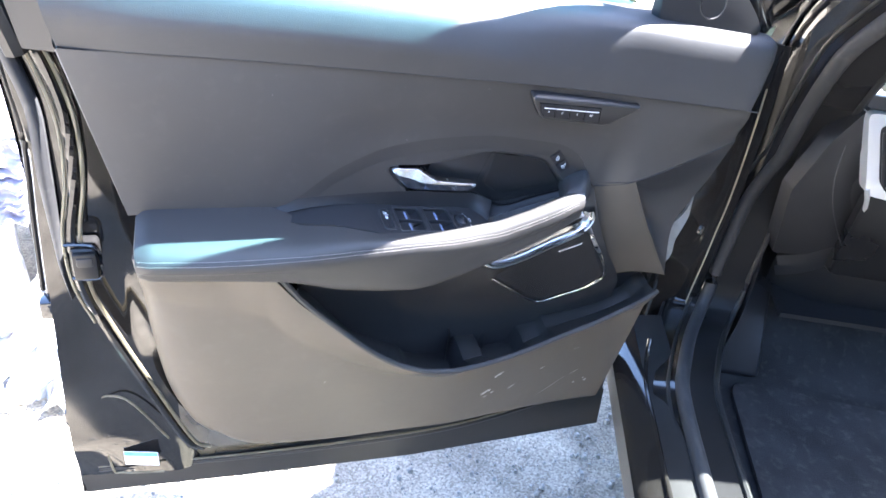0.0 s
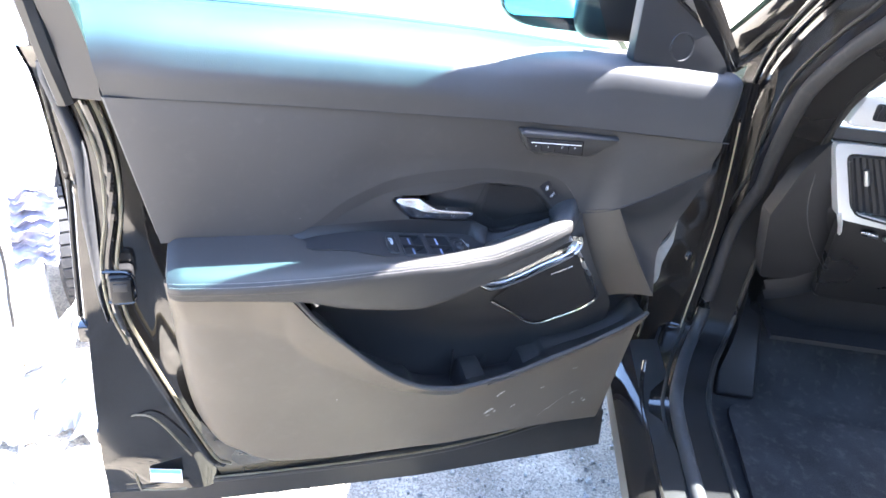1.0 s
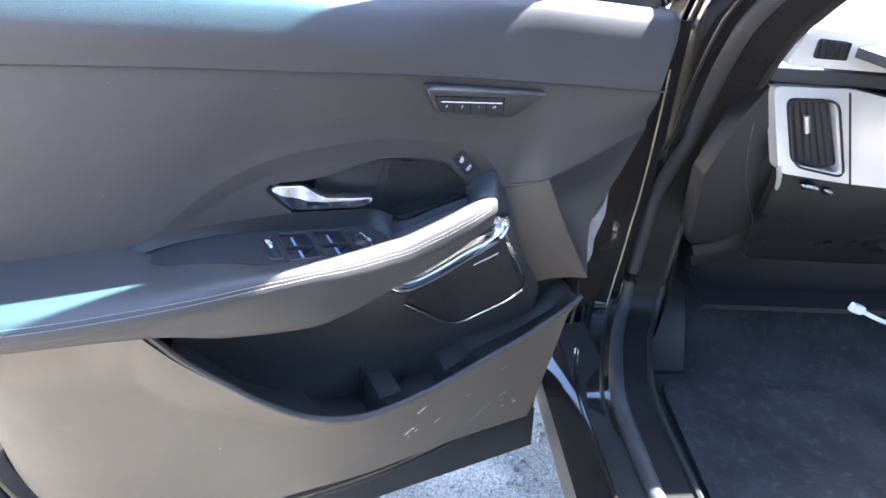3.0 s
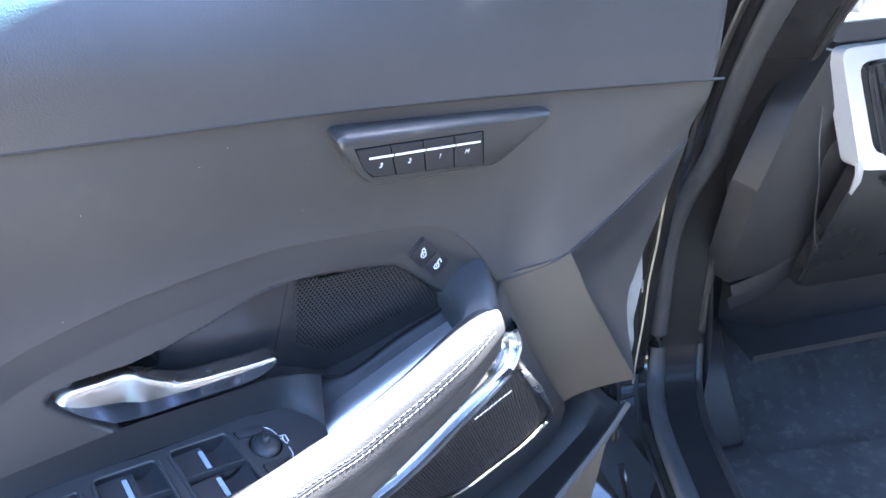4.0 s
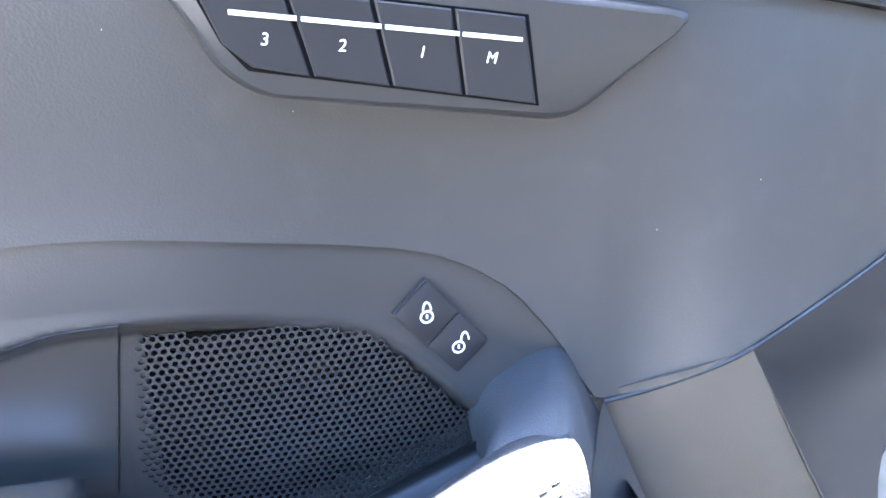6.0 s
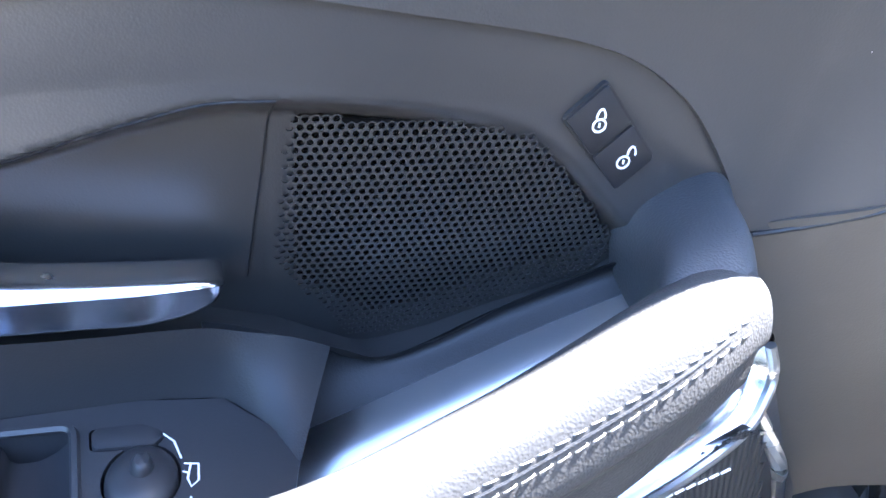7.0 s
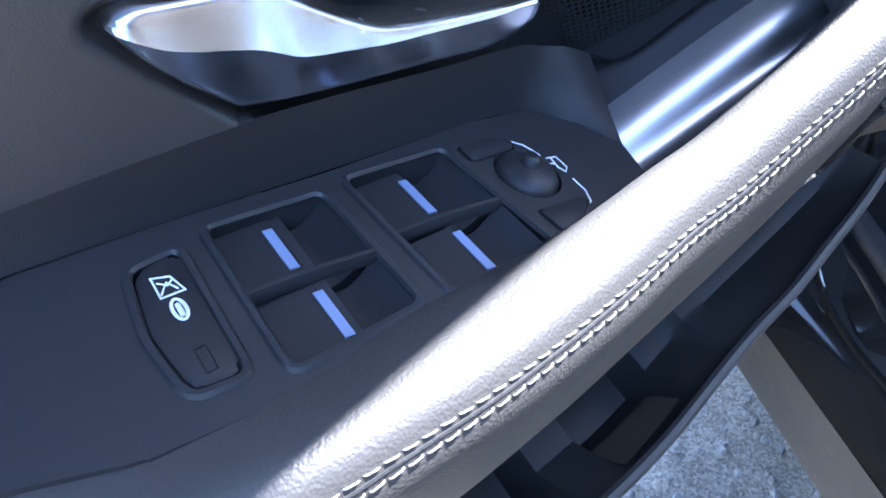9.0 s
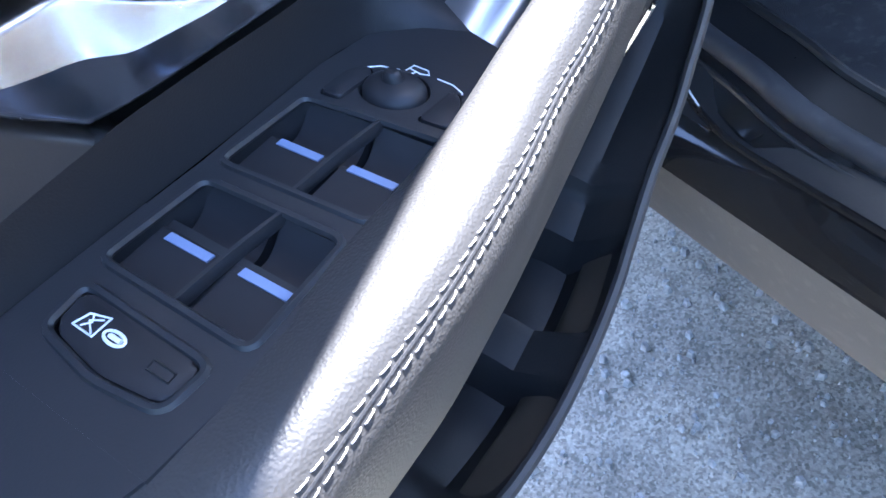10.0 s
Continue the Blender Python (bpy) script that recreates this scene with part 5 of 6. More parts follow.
# ---- window, frame, mirror ----
def window():
    def pane(u, v):
        z = 1.15 + 0.42 * v
        x = -0.56 + (0.79 - 0.30 * v) * u
        return (x, 0.045 - 0.42 * max(0, z - 1.18), z)
    part("window_glass", grid(pane, 12, 12), DOORGLASS, door, "green tinted door window")
    part("glass_seal", tube([(x, 0.036, sill_z(x) - 0.002) for x in np.linspace(-0.53, 0.23, 30)], 0.003, 6), RUBBER, door)

    def post(u, v):
        z = 1.10 + 0.48 * v
        x = -0.553 - 0.085 * v + 0.04 * u
        return (x, 0.03 + 0.012 * (1 - u) - 0.40 * max(0, z - 1.18), z)
    part("window_frame_rear", grid(post, 6, 20, (0, 0.05, 0)), PLASTIC, door, "charcoal rear window pillar trim")
    part("rear_weatherstrip", tube([(-0.563, 0.06, 1.09), (-0.60, 0.02, 1.3), (-0.645, -0.09, 1.58)], 0.014, 8, n=20), RUBBER, door)
    top = [(-0.64, -0.12, 1.58), (-0.4, -0.13, 1.60), (-0.12, -0.12, 1.575), (0.12, -0.065, 1.45), (0.30, 0.005, 1.28), (0.405, 0.03, 1.165)]
    part("window_frame_top", tube(top, 0.027, 8, n=50, flat=1.2), PAINT, door)
    # sail panel with its small speaker
    tri = [(0.212, 1.176), (0.385, 1.164), (0.372, 1.186), (0.332, 1.226), (0.275, 1.275), (0.216, 1.325)]
    sm = Matrix(((1, 0, 0, 0), (0, 0.1, -1, -0.132), (0, 1, 0, 0), (0, 0, 0, 1)))
    sail = part("sail_panel", slab(rounded(tri, 0.01), 0.02, sm, 0.004, 3), PLASTIC, door, "black triangular mirror sail trim")
    disc = [sm @ Vector((0.292 + 0.02 * math.cos(w), 1.203 + 0.02 * math.sin(w), 0.0002)) for w in (math.tau * k / 24 for k in range(24))]
    part("sail_speaker", tube(disc, 0.0015, 5, closed=True), PLASTIC, sail)
    part("front_weatherstrip", tube([(0.405, 0.03, 1.16), (0.36, 0.02, 1.22), (0.30, 0.0, 1.285), (0.22, -0.03, 1.36)], 0.008, 8, n=24), RUBBER, door)
    # outside mirror
    mm_ = Matrix.Translation((0.222, 0.25, 1.250)) @ Matrix.Rotation(radians(-24), 4, "Z")
    head = bmesh.new()
    bmesh.ops.create_uvsphere(head, u_segments=28, v_segments=18, radius=1)
    for v in head.verts:
        x, y, z = v.co
        p = 0.55
        v.co = Vector((math.copysign(abs(x) ** p, x) * 0.125, math.copysign(abs(y) ** 0.8, y) * 0.075 + 0.03, math.copysign(abs(z) ** p, z) * 0.085))
        if v.co.y < 0:
            v.co.y = max(v.co.y, -0.012)
    bmesh.ops.transform(head, matrix=mm_, verts=head.verts)
    mir = part("outside_mirror", head, PAINT, door, "black outside mirror")
    gm = mm_ @ Matrix.Translation((-0.02, -0.020, 0)) @ Matrix.Rotation(radians(78), 4, "X")
    part("mirror_glass", slab(rounded([(-0.09, -0.062), (0.085, -0.05), (0.09, 0.06), (-0.085, 0.065)], 0.03, 6), 0.004, gm), MIRROR, mir)
    part("mirror_foot", block((0.20, 0.07, 0.17), Matrix.Translation((0.31, 0.17, 1.255)) @ Matrix.Rotation(radians(-12), 4, "Z"), 0.03, 4), TRIM, mir)


window()

# ---- the car's body ----
CAR = Matrix.Translation((0.44, 0.13, 0)) @ Matrix.Rotation(math.atan2(-0.38, 0.925), 4, "Z")
body_thing = thing("car", CAR @ Vector((0.1, 0, 0.2)), "black car with its front door standing open", "car")


def C(x, y, z):
    """From the car's own frame: x inward, y forward, z up."""
    return CAR @ Vector((x, y, z))


# the front of the opening and the dashboard lie deeper than the sill, spread from this point
HUB = (-0.366, -1.083, 1.304)
open_y = lut((0.0, -1.3), (0.25, -0.377), (0.36, -0.2), (0.42, -0.10), (0.50, -0.005), (0.58, 0.032), (0.68, 0.022), (0.80, -0.07), (0.90, -0.187), (0.97, -0.307), (1.0, -0.371))
open_z = lut((0.0, 0.485), (0.25, 0.487), (0.36, 0.492), (0.42, 0.510), (0.50, 0.548), (0.58, 0.64), (0.68, 0.80), (0.80, 0.975), (0.90, 1.134), (0.97, 1.238), (1.0, 1.279))


def body():
    def aperture(inset, x, n=70):
        pts = []
        for i in range(n):
            s = i / (n - 1)
            y, z = open_y(s), open_z(s)
            e = 1e-3
            t = Vector((open_y(min(s + e, 1)) - open_y(max(s - e, 0)), open_z(min(s + e, 1)) - open_z(max(s - e, 0)), 0)).normalized()
            pts.append((x, y + t.y * inset, z - t.x * inset))
        lift = [min(1, max(0, (i / (n - 1) - 0.40) / 0.16)) for i in range(n)]
        pts = [tuple(k + (p - k) * (1 + 0.13 * w * w * (3 - 2 * w)) for p, k in zip(q, HUB)) for q, w in zip(pts, lift)]
        pts = [(q[0] + 0.052 * w * min(1, max(0, (0.92 - i / (n - 1)) / 0.14)), q[1], q[2]) for i, (q, w) in enumerate(zip(pts, lift))]
        last = pts[-1]
        return pts + [(x + 0.04, last[1] - 0.25, last[2] + 0.17), (x + 0.07, last[1] - 0.5, last[2] + 0.26), (x + 0.08, last[1] - 1.0, last[2] + 0.30)]
    # bands of the aperture: painted flange, step, inner trim
    def band(name, a, b, material, label="", n=8):
        pa, pb = aperture(*a), aperture(*b)
        bm = grid(lambda u, v: C(*[p + (q - p) * v for p, q in zip(pa[round(u * (len(pa) - 1))], pb[round(u * (len(pa) - 1))])]), len(pa) - 1, n)
        return part(name, bm, material, body_thing, label)
    band("aperture_flange", (0.03, 0.045), (0.0, 0.10), PAINT, "glossy black door aperture")
    band("aperture_side", (0.10, 0.03), (0.03, 0.045), PAINT)
    band("aperture_return", (0.0, 0.10), (-0.010, 0.16), TRIM, "black inner pillar trim")
    part("aperture_seal", tube([C(*p) for p in aperture(0.004, 0.094)], 0.014, 12), BAND, body_thing, "black rubber aperture seal")
    part("aperture_bead", tube([C(*p) for p in aperture(0.06, 0.036)], 0.0035, 6), RUBBER, body_thing)
    part("inner_welt", tube([C(*p) for p in aperture(-0.010, 0.155)], 0.006, 8), RUBBER, body_thing)
    part("outer_bead", tube([C(*p) for p in aperture(0.044, 0.040)], 0.0045, 8), PAINT, body_thing)
    part("mid_bead", tube([C(*p) for p in aperture(0.017, 0.07)], 0.004, 8), RUBBER, body_thing)
    # hinge pillar, front of the aperture, with a bead of sealer down its inner edge
    seal_x = lut((0.26, 0.168), (0.526, 0.163), (0.635, 0.159), (0.70, 0.157), (0.763, 0.150), (0.852, 0.136), (0.93, 0.117), (1.14, 0.06))
    seal_y = lut((0.26, 0.20), (0.526, 0.170), (0.635, 0.147), (0.70, 0.137), (0.763, 0.113), (0.852, 0.077), (0.93, 0.033), (1.14, -0.09))
    def pillar(u, v):
        z = 0.26 + 0.88 * v
        return C(seal_x(z) - 0.195 * u, seal_y(z) + 0.006 + 0.11 * u, z)
    part("hinge_pillar", grid(pillar, 10, 30, tuple((CAR.to_3x3() @ Vector((0.02, 0, 0))))), PAINT, body_thing, "black hinge pillar")
    part("seam_sealer", tube([C(seal_x(z), seal_y(z), z) for z in np.linspace(0.44, 1.06, 40)], 0.0015, 6), SEALER, body_thing, "thin cream seam sealer")
    bolt = part("hinge_bolt", slab([(0.009 * math.cos(w), 0.009 * math.sin(w)) for w in (math.tau * k / 6 for k in range(6))], 0.008, CAR @ Matrix.Translation((0.086, 0.045, 0.748)) @ Matrix.Rotation(radians(-90), 4, "Y") @ Matrix.Rotation(radians(-30), 4, "X"), 0.002, 2), STEEL, body_thing)
    part("bolt_washer", tube([CAR @ Vector((0.09 + 0.004 * math.cos(w), 0.048 + 0.012 * math.cos(w), 0.748 + 0.013 * math.sin(w))) for w in (math.tau * k / 20 for k in range(20))], 0.0025, 6, closed=True), PAINT, bolt)
    z = 0.80
    h = part("hinge", block((0.035, 0.075, 0.06), CAR @ Matrix.Translation((0.005, 0.03, z)), 0.006, 2), PAINT, body_thing)
    part("hinge_pin", tube([C(-0.015, 0.03, z - 0.045), C(-0.015, 0.03, z + 0.045)], 0.009, 10), PAINT, h)
    # rocker below the aperture
    prof = [(0.10, 0.484), (0.062, 0.478), (0.036, 0.470), (0.016, 0.462), (0.0, 0.452), (-0.009, 0.441), (-0.012, 0.432), (-0.008, 0.41), (0.002, 0.36), (0.014, 0.312), (0.022, 0.294), (0.06, 0.285)]
    part("rocker", grid(lambda u, v: C(prof[2 + round(v * 4)][0], -1.3 + 1.5 * u, prof[2 + round(v * 4)][1]), 6, 4), PAINT, body_thing, "glossy black sill")
    part("sill_step", grid(lambda u, v: C(prof[round(v * 2)][0], -1.3 + 1.42 * u, prof[round(v * 2)][1] - 0.002), 6, 2), RUBBER, body_thing, "scuffed black sill step")
    part("rocker_ridge", tube([C(0.034, y, 0.472) for y in np.linspace(-1.3, -0.12, 12)] + [C(0.038, -0.06, 0.487), C(0.044, -0.02, 0.515)], 0.0045, 8, n=60), PAINT, body_thing)
    part("rocker_cover", grid(lambda u, v: C(prof[6 + round(v * 5)][0], -1.3 + 1.62 * u, prof[6 + round(v * 5)][1]), 6, 5), shader("grey_sill_plastic", (0.10, 0.095, 0.085), 0.6, grain=0.3, dust=0.2), body_thing, "dusty grey plastic sill cladding")
    # front wing and wheel arch liner behind the open door
    part("front_wing", grid(lambda u, v: C(-0.03 - 0.03 * math.sin(math.pi * v), 0.18 + 0.9 * u, 0.30 + 0.72 * v), 10, 10, tuple(CAR.to_3x3() @ Vector((0.02, 0, 0)))), PAINT, body_thing, "black front wing")
    part("bonnet", grid(lambda u, v: C(-0.03 + 1.75 * u, 0.25 + 0.9 * v, 1.02 + 0.05 * math.sin(math.pi * u) - 0.10 * v * v), 14, 10, (0, 0, -0.02)), PAINT, body_thing, "black bonnet")
    # windscreen pillar, roof, far side
    pil = [C(0.04, 0.30, 1.03), C(0.08, 0.05, 1.18), C(0.12, -0.2, 1.36), C(0.17, -0.45, 1.52), C(0.2, -0.7, 1.60)]
    part("windscreen_pillar", tube(pil, 0.038, 10, n=24), PAINT, body_thing)
    part("windscreen", grid(lambda u, v: C(0.06 + 0.14 * v + (1.65 - 0.24 * v) * u, 0.30 - 0.85 * v + 0.14 * math.sin(math.pi * u) * (1 - v), 1.03 + 0.54 * v), 12, 8), WINDSCREEN, body_thing, "clear windscreen")
    part("roof", grid(lambda u, v: C(0.2 + 1.4 * u, -0.55 - 1.6 * v, 1.57 + 0.08 * math.sin(math.pi * u)), 12, 6, (0, 0, -0.03)), PAINT, body_thing, "black roof")
    # rear half of this side, out of view, added to block light and bounce
    part("rear_door_blocker", grid(lambda u, v: C(-0.02 + 0.05 * v * v, -1.32 - 1.3 * u, 0.28 + 0.76 * v), 8, 8, tuple(CAR.to_3x3() @ Vector((0.04, 0, 0)))), PAINT, body_thing, "unseen black rear door panel added to block light")
    part("rear_window_blocker", grid(lambda u, v: C(0.04 + 0.18 * v, -1.40 - 1.2 * u, 1.05 + 0.50 * v), 6, 6, tuple(CAR.to_3x3() @ Vector((0.01, 0, 0)))), GLOSS, body_thing, "unseen dark rear window panel added to block light")
    part("middle_pillar_blocker", grid(lambda u, v: C(0.01 + 0.19 * max(0, v - 0.55) * 2.2, -1.28 - 0.12 * u, 0.30 + 1.27 * v), 4, 12, tuple(CAR.to_3x3() @ Vector((0.05, 0, 0)))), PAINT, body_thing, "unseen black middle pillar added to block light")
    part("far_side", grid(lambda u, v: C(1.72 - 0.03 * v, 0.3 - 2.4 * u, 0.3 + 0.75 * v), 8, 6, tuple(CAR.to_3x3() @ Vector((0.05, 0, 0)))), DARK, body_thing)
    part("cabin_rear", grid(lambda u, v: C(0.15 + 1.5 * u, -1.6, 0.3 + 1.2 * v), 6, 6, (0, 0.03, 0)), DARK, body_thing)
    part("pillar_trim", grid(lambda u, v: C(0.20 + 0.06 * math.sin(math.pi * u), 0.16 - 0.62 * v - 0.05 * u, 1.02 + 0.46 * v + 0.05 * u), 8, 16), PLASTIC, body_thing)


body()


def dashboard():
    dash = thing("dashboard", C(0.9, 0.3, 0.6), "black dashboard with satin silver vent surround", "dashboard")
    cm = CAR @ Matrix.Translation((0.028, -0.012, 0)) @ Matrix.Rotation(radians(90), 4, "X")
    arc = [(0.19, 0.742), (0.235, 0.755), (0.285, 0.783), (0.33, 0.822), (0.362, 0.862)]
    part("end_cap", slab(rounded([(0.362, 0.862), (0.33, 1.05), (0.25, 1.06), (0.205, 0.98), (0.172, 0.88), (0.178, 0.75)] + arc[1:4], 0.006), 0.05, cm, 0.004, 2), DARK, dash, "black dashboard end panel")
    for k, (drop, out) in enumerate(((0.0, 0.0), (0.032, 0.02))):
        upper = [cm @ Vector((x + 0.4 * drop, z - drop, -0.004 - out)) for x, z in arc]
        lower = [cm @ Vector((x + 0.018 + 0.4 * drop, z - drop - 0.030, -0.02 - out)) for x, z in arc]
        part("cap_moulding", skin([upper, lower], 24, 4), PLASTIC if k else VINYL, dash)
    part("cap_seam", tube([cm @ Vector(p) for p in ((0.216, 0.985, 0.026), (0.222, 0.93, 0.026), (0.240, 0.87, 0.026), (0.268, 0.815, 0.026), (0.285, 0.795, 0.026))], 0.0008, 6, n=24), BAND, dash)
    part("side_cover", grid(lambda u, v: C(0.24 - 0.02 * u, 0.04 + 0.30 * u, 0.66 + 0.42 * v), 6, 8), TRIM, dash)

    def front(u, v):
        x = 0.26 + 1.3 * u
        z = 0.60 + 0.50 * v
        bulge = 0.06 - 0.05 * math.sin(math.pi * min(1, v * 1.2))
        return C(x, bulge + 0.05 * max(0, 1 - u / 0.06), z)
    part("fascia", grid(front, 30, 24, tuple(CAR.to_3x3() @ Vector((0, 0.03, 0)))), DARK, dash)
    part("top_pad", grid(lambda u, v: C(0.26 + 1.3 * u, -0.02 + 0.40 * v, 1.10 - 0.02 * v - 0.03 * (1 - v) ** 3), 12, 8, (0, 0, -0.02)), PAD, dash)
    part("lower_cover", grid(lambda u, v: C(0.27 + 0.9 * u, -0.01 + 0.35 * v, 0.61 + 0.06 * v), 8, 8, (0, 0, 0.01)), DARK, dash)
    # vent in its silver surround
    vm = CAR @ Matrix.Translation((-0.010, -0.03, 0.010)) @ Matrix.Rotation(radians(90), 4, "X")
    outer = rounded([(0.272, 1.034), (0.405, 1.038), (0.66, 1.0), (0.66, 0.866), (0.445, 0.878), (0.328, 0.890)], 0.014)
    hole = rounded([(0.297, 1.018), (0.379, 1.021), (0.437, 0.893), (0.343, 0.908)], 0.018)
    vent = part("vent_surround", plate_with_holes(outer, [hole], 0.03, vm), SILVER, dash, "satin silver vent surround")
    part("vent_box", slab(hole, 0.01, vm @ Matrix.Translation((0, 0, -0.028))), DARK, vent)
    for k in range(6):
        f = (k + 0.5) / 6
        a, b = Vector((0.307 + 0.068 * f, 1.012, -0.010)), Vector((0.350 + 0.080 * f, 0.906, -0.010))
        part("vent_slat", tube([vm @ a, vm @ b], 0.0035, 4, flat=2.2), BUTTON, vent)
    part("vent_tab", tube([vm @ Vector((0.344, 0.99, -0.002)), vm @ Vector((0.355, 0.962, -0.002))], 0.005, 6), SATIN, vent)
    part("trim_joint", tube([vm @ Vector((0.391, 1.036, 0.015)), vm @ Vector((0.453, 0.879, 0.015))], 0.0018, 6), DARK, vent)
    part("vent_rim", tube([vm @ Vector((x, z, 0.014)) for x, z in hole], 0.0022, 6, closed=True), TRIM, vent)
    part("vent_corner", tube([vm @ Vector((0.326, 0.902, -0.002)), vm @ Vector((0.336, 0.876, -0.004)), vm @ Vector((0.340, 0.846, -0.012))], 0.0045, 6, n=12), SILVER, dash)
    part("switch_bank", slab(rounded([(0.335, 0.893), (0.64, 0.874), (0.64, 0.72), (0.32, 0.72)], 0.012), 0.02, vm @ Matrix.Translation((0, 0, -0.006)), 0.004, 2), TRIM, dash)
    for x, z in ((0.388, 0.868), (0.424, 0.862)):
        part("dash_lever", block((0.034 if x < 0.4 else 0.018, 0.009, 0.012), vm @ Matrix.Translation((x, z, 0.004)) @ Matrix.Rotation(radians(-8), 4, "Z"), 0.004, 3), SATIN, dash)
    for x, z in ((0.335, 0.768), (0.358, 0.765), (0.41, 0.758), (0.435, 0.80)):
        part("switch_print", block((0.007, 0.003, 0.002), vm @ Matrix.Translation((x, z, -0.002))), WHITE, dash)
    um = vm @ Matrix.Translation((0.334, 1.098, 0.01))
    up = part("upper_vent", slab(rounded([(-0.06, -0.028), (0.13, -0.028), (0.13, 0.02), (-0.04, 0.03)], 0.012), 0.03, um, 0.003, 2), SILVER, dash)
    part("vent_box", slab(rounded([(-0.022, -0.014), (0.035, -0.014), (0.03, 0.014), (-0.022, 0.016)], 0.006), 0.01, um @ Matrix.Translation((0, 0, 0.002))), DARK, up)
    for k in range(5):
        part("vent_slat", block((0.003, 0.026, 0.004), um @ Matrix.Translation((-0.014 + k * 0.011, 0, 0.003))), BUTTON, up)
    part("instrument_hood", grid(lambda u, v: C(0.37 + 0.55 * u, -0.14 + 0.34 * v - 0.05 * u, 1.118 + 0.05 * math.sin(math.pi * u) - 0.01 * v), 16, 8, (0, 0, -0.015)), PAD, dash)
    part("instrument_face", slab(rounded([(-0.16, -0.07), (0.16, -0.07), (0.16, 0.07), (-0.16, 0.07)], 0.03), 0.01, CAR @ Matrix.Translation((0.73, 0.03, 1.03)) @ Matrix.Rotation(radians(75), 4, "X")), GLOSS, dash)
    # steering column shroud and wheel
    wheel = thing("steering_wheel", C(0.73, -0.2, 0.97), "black leather steering wheel", "steering wheel")
    wm = CAR @ Matrix.Translation((0.73, -0.26, 0.95)) @ Matrix.Rotation(radians(66), 4, "X")
    part("wheel_rim", tube([wm @ Vector((0.185 * math.cos(w), 0.18 * math.sin(w), 0)) for w in (math.tau * k / 48 for k in range(48))], 0.015, 10, closed=True), LEATHER, wheel)
    part("wheel_hub", slab(rounded([(-0.08, -0.06), (0.08, -0.06), (0.09, 0.05), (-0.09, 0.05)], 0.03), 0.04, wm @ Matrix.Translation((0, 0, 0)), 0.01, 3), PLASTIC, wheel)
    for w in (0, 180, 270):
        part("wheel_spoke", block((0.12, 0.03, 0.015), wm @ Matrix.Rotation(radians(w), 4, "Z") @ Matrix.Translation((0.12, 0, -0.012)), 0.005, 2), PLASTIC, wheel)
    part("column", tube([C(0.73, -0.22, 0.93), C(0.73, 0.1, 0.80)], 0.05, 12), DARK, wheel)


dashboard()
for ob in list(scene.objects):
    if ob.type == "MESH" and ob.parent and base_root(ob).name in ("dashboard", "steering_wheel"):
        base = CAR.inverted() @ base_of(ob)
        back, hub = base.inverted(), Vector(HUB)
        for v in ob.data.vertices:
            p = base @ v.co
            w = min(1, max(0, (p.z - 0.74) / 0.18))
            v.co = back @ (hub + (p - hub) * (1.14 - 0.17 * w * w * (3 - 2 * w)))


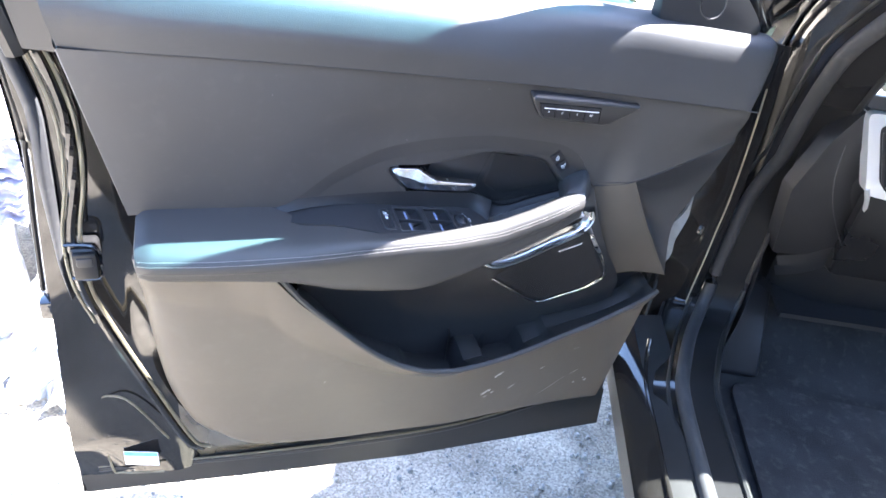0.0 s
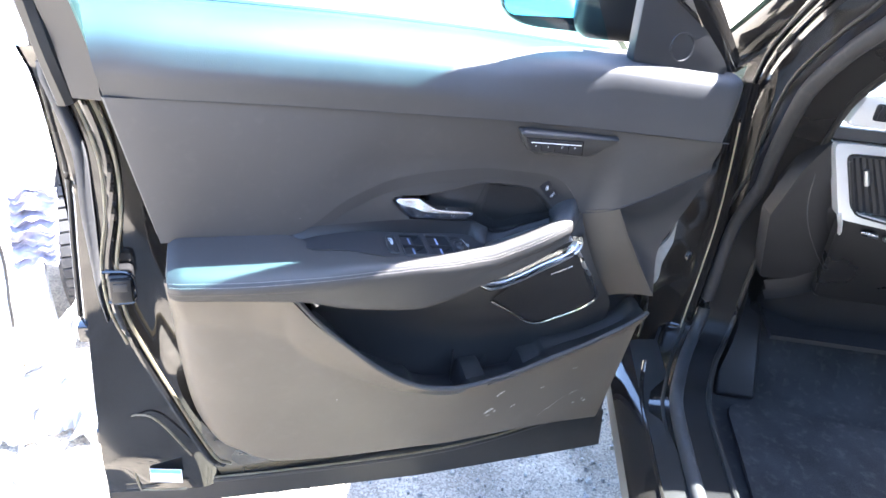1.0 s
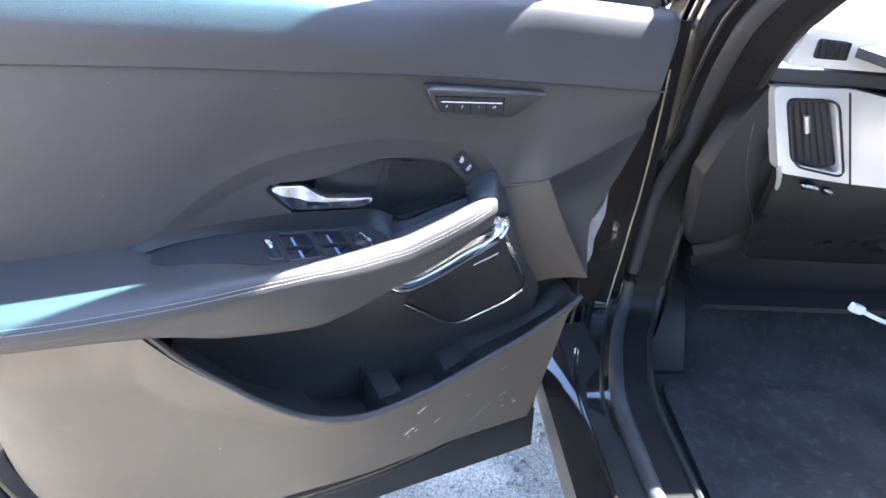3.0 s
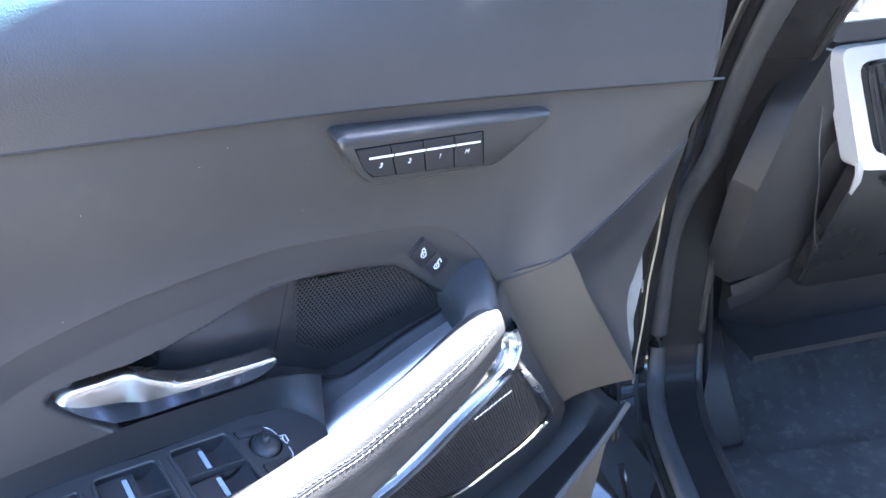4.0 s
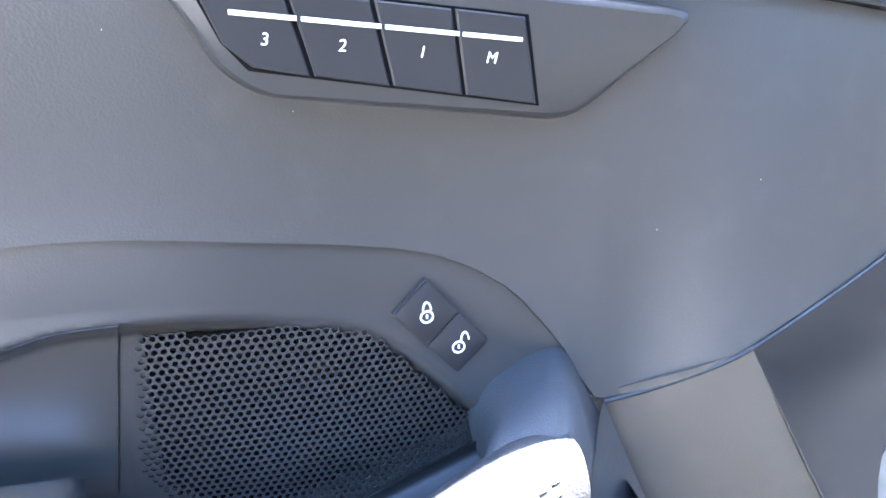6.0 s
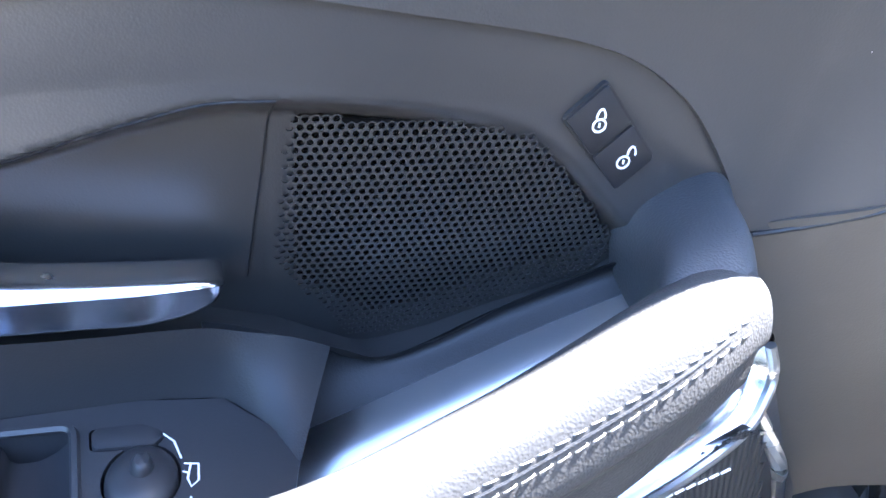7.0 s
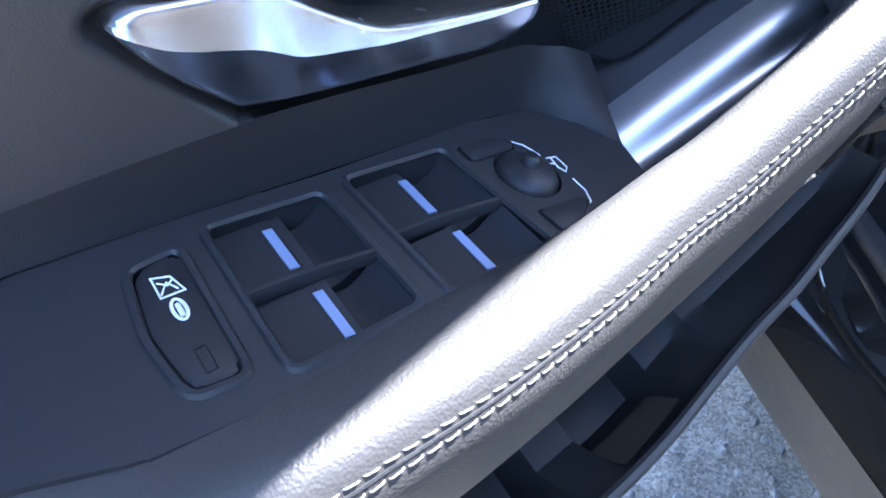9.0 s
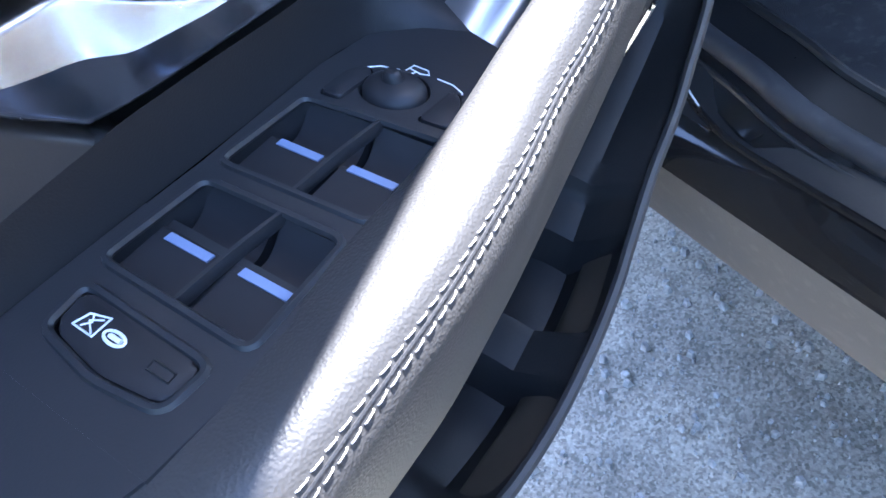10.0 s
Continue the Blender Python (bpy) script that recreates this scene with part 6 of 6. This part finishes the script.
def footwell():
    part_floor = thing("footwell_floor", C(0.6, 0, 0.3), "black carpeted footwell floor", "car floor", kind="structure")
    part("carpet", grid(lambda u, v: C(0.13 + 1.4 * u, -1.3 + 1.75 * v, 0.315 + 0.11 * max(0, 1 - u / 0.08) + 0.35 * max(0, (v - 0.86) / 0.14) ** 1.5), 40, 30, (0, 0, -0.02)), CARPET, part_floor)
    part("kick_panel", grid(lambda u, v: C(0.265 + 0.02 * math.sin(math.pi * v), 0.15 + 0.31 * u, 0.33 + 0.40 * v), 10, 10), DARK, part_floor)
    part("bulkhead", grid(lambda u, v: C(0.2 + 1.3 * u, 0.46 + 0.05 * v, 0.3 + 0.5 * v), 8, 8, (0, 0.02, 0)), DARK, part_floor)
    mat_ = thing("floor_mat", C(0.5, -0.2, 0.33), "dusty black carpet floor mat", "floor mat")
    part("mat", slab(rounded([(0.25, -0.75), (0.75, -0.75), (0.74, 0.08), (0.30, 0.12)], 0.05), 0.01, CAR @ Matrix.Translation((0, 0, 0.335)), 0.004, 2), CARPET, mat_)
    rest = thing("foot_rest", C(0.33, 0.2, 0.33), "black plastic foot rest", "foot rest")
    part("rest_pad", block((0.10, 0.05, 0.26), CAR @ Matrix.Translation((0.335, 0.24, 0.42)) @ Matrix.Rotation(radians(-32), 4, "X"), 0.012, 3), DARK, rest)
    pedal = thing("brake_pedal", C(0.71, 0.37, 0.42), "ribbed black brake pedal", "pedal")
    pm = CAR @ Matrix.Translation((0.715, 0.355, 0.425)) @ Matrix.Rotation(radians(-38), 4, "X")
    pad = part("pedal_pad", block((0.115, 0.02, 0.075), pm, 0.008, 3), RUBBER, pedal)
    for k in range(7):
        part("rib", block((0.004, 0.004, 0.062), pm @ Matrix.Translation((-0.042 + k * 0.014, -0.011, 0)), 0.001, 1), RUBBER, pad)
    part("pedal_arm", tube([C(0.715, 0.37, 0.46), C(0.72, 0.41, 0.58), C(0.72, 0.43, 0.72)], 0.011, 8, n=12), STEEL, pedal)
    cable = thing("loose_cable", C(0.80, 0.1, 0.5), "white cable with plug hanging under dashboard", "cable")
    part("lead", tube([C(0.585, -0.02, 0.625), C(0.64, -0.03, 0.606), C(0.72, -0.03, 0.594), C(0.82, 0.0, 0.600), C(0.95, 0.06, 0.65)], 0.0045, 8, n=30), WHITE, cable)
    part("plug", block((0.028, 0.014, 0.018), CAR @ Matrix.Translation((0.577, -0.018, 0.628)) @ Matrix.Rotation(radians(18), 4, "Y"), 0.003, 2), WHITE, cable)


footwell()


# ---- damaged white car beyond ----
def wreck():
    car = thing("damaged_car", (-1.5, 1.3, 0), "crumpled white car in full sun", "car")

    def skin_at(u, v):
        x = -2.9 + 2.02 * u
        z = 0.02 + 1.04 * v
        dent = 0.03 * noise.noise(Vector((x * 4, z * 5, 2))) + 0.010 * noise.noise(Vector((x * 17, z * 17, 5)))
        dent += 0.05 * noise.noise(Vector((x * 13, z * 24, 3))) * math.exp(-((x + 0.93) / 0.09) ** 2 - ((z - 0.52) / 0.13) ** 2)
        arch = 0.10 * max(0, (u - 0.93) / 0.07) ** 2
        return (x + 0.30 * max(0, v - 0.45) * max(0, u - 0.5) * 2 - 0.05 * v * (1 - v), 0.95 + 0.20 * v * v + dent + arch - 0.25 * (1 - u), z)
    part("wing", grid(skin_at, 90, 60, (0, 0.03, 0)), WHITEPAINT, car, "dented white wing")
    part("bonnet", grid(lambda u, v: (-2.9 + 2.5 * u, 1.14 + 1.2 * v, 1.05 + 0.05 * noise.noise(Vector((u * 6, v * 5, 1))) + 0.05 * v), 40, 24, (0, 0, -0.02)), WHITEPAINT, car, "buckled white bonnet")
    gap_x = lut((0.03, -0.985), (0.143, -0.968), (0.344, -0.962), (0.49, -0.973), (0.605, -1.005), (0.702, -1.044), (0.80, -1.10))
    gap = []
    for z in np.linspace(0.03, 0.80, 12):
        v = (z - 0.02) / 1.04
        u = (gap_x(z) + 2.9) / 2.02
        for _ in range(6):
            u += (gap_x(z) - skin_at(u, v)[0]) / 2.02
        gap.append(Vector(skin_at(u, v)) + Vector((0, -0.003, 0)))
    part("panel_gap", tube(gap, 0.0045, 6, n=60), DARK, car)
    # crumpled violet-grey sheet before the end of the wing
    purple = shader("violet_grey_sheet", (0.32, 0.31, 0.40), 0.35, stain=0.6, stain_size=18)
    part("violet_crumple", grid(lambda u, v: (-0.925 + 0.11 * u + 0.02 * v, 0.915 + 0.035 * noise.noise(Vector((u * 2.2, v * 15, 4))) + 0.02 * v, 0.37 + 0.21 * v + 0.02 * noise.noise(Vector((u * 4, v, 7)))), 24, 60, (0, 0.02, 0)), purple, car, "crumpled violet-grey sheet")
    rng = random.Random(4)
    for k in range(8):
        x, y = -1.02 + 0.26 * rng.random(), 0.60 + 0.30 * rng.random()
        lean, high = 0.18 * rng.random() - 0.05, 0.16 + 0.16 * rng.random()
        part("torn_piece", grid(lambda u, v: (x + 0.10 * u + lean * v + 0.02 * noise.noise(Vector((u * 4, v * 4, k + 9))), y + 0.08 * u * v + 0.06 * noise.noise(Vector((u * 3, v * 3, k))), 0.01 + high * v * (0.6 + 0.4 * u)), 8, 10, (0.004, 0.004, 0)),
             WHITEPAINT, car)
    wheel = part("wheel", tube([(-0.85, 1.32, 0.275), (-0.62, 1.32, 0.275)], 0.265, 48), TYRE, car, "black tyre")
    for k in range(48):
        w = math.tau * k / 48
        part("tread", block((0.21, 0.032, 0.014), Matrix.Translation((-0.735, 1.32, 0.275)) @ Matrix.Rotation(w, 4, "X") @ Matrix.Rotation(0.12, 4, "Z") @ Matrix.Translation((0, 0, 0.268)), 0.003, 1), TYRE, wheel)


wreck()


# ---- distance ----
def tree_belt():
    """A closed belt of woods round the yard, far off."""
    leaf = shader("far_foliage", (0.045, 0.07, 0.03), 0.8, stain=0.6, stain_size=0.8)
    bm = bmesh.new()
    rng = random.Random(7)
    for k in range(420):
        w = math.tau * k / 420 + rng.uniform(-0.01, 0.01)
        r = rng.uniform(24, 30)
        h, s = rng.uniform(4.0, 7.5), rng.uniform(1.2, 2.2)
        for j in range(9):
            c = Vector((r * math.cos(w) + rng.gauss(0, 0.6), r * math.sin(w) + rng.gauss(0, 0.6), rng.uniform(0.4, h)))
            m = Matrix.Translation(c) @ Euler((rng.uniform(0, 3), rng.uniform(0, 3), rng.uniform(0, 3))).to_matrix().to_4x4() @ Matrix.Diagonal((s * rng.uniform(0.5, 0.9), s * rng.uniform(0.5, 0.9), s * 0.6, 1))
            vs = [bm.verts.new(m @ Vector(p)) for p in ((1, 0, 0), (-1, 0, 0), (0, 1, 0), (0, -1, 0), (0, 0, 1), (0, 0, -1))]
            for a, b, c2 in ((0, 2, 4), (2, 1, 4), (1, 3, 4), (3, 0, 4), (2, 0, 5), (1, 2, 5), (3, 1, 5), (0, 3, 5)):
                bm.faces.new((vs[a], vs[b], vs[c2]))
    tagged(part("tree_belt", bm, leaf, smooth=False), "dark green woods far behind the yard", "trees", kind="stuff")


tree_belt()
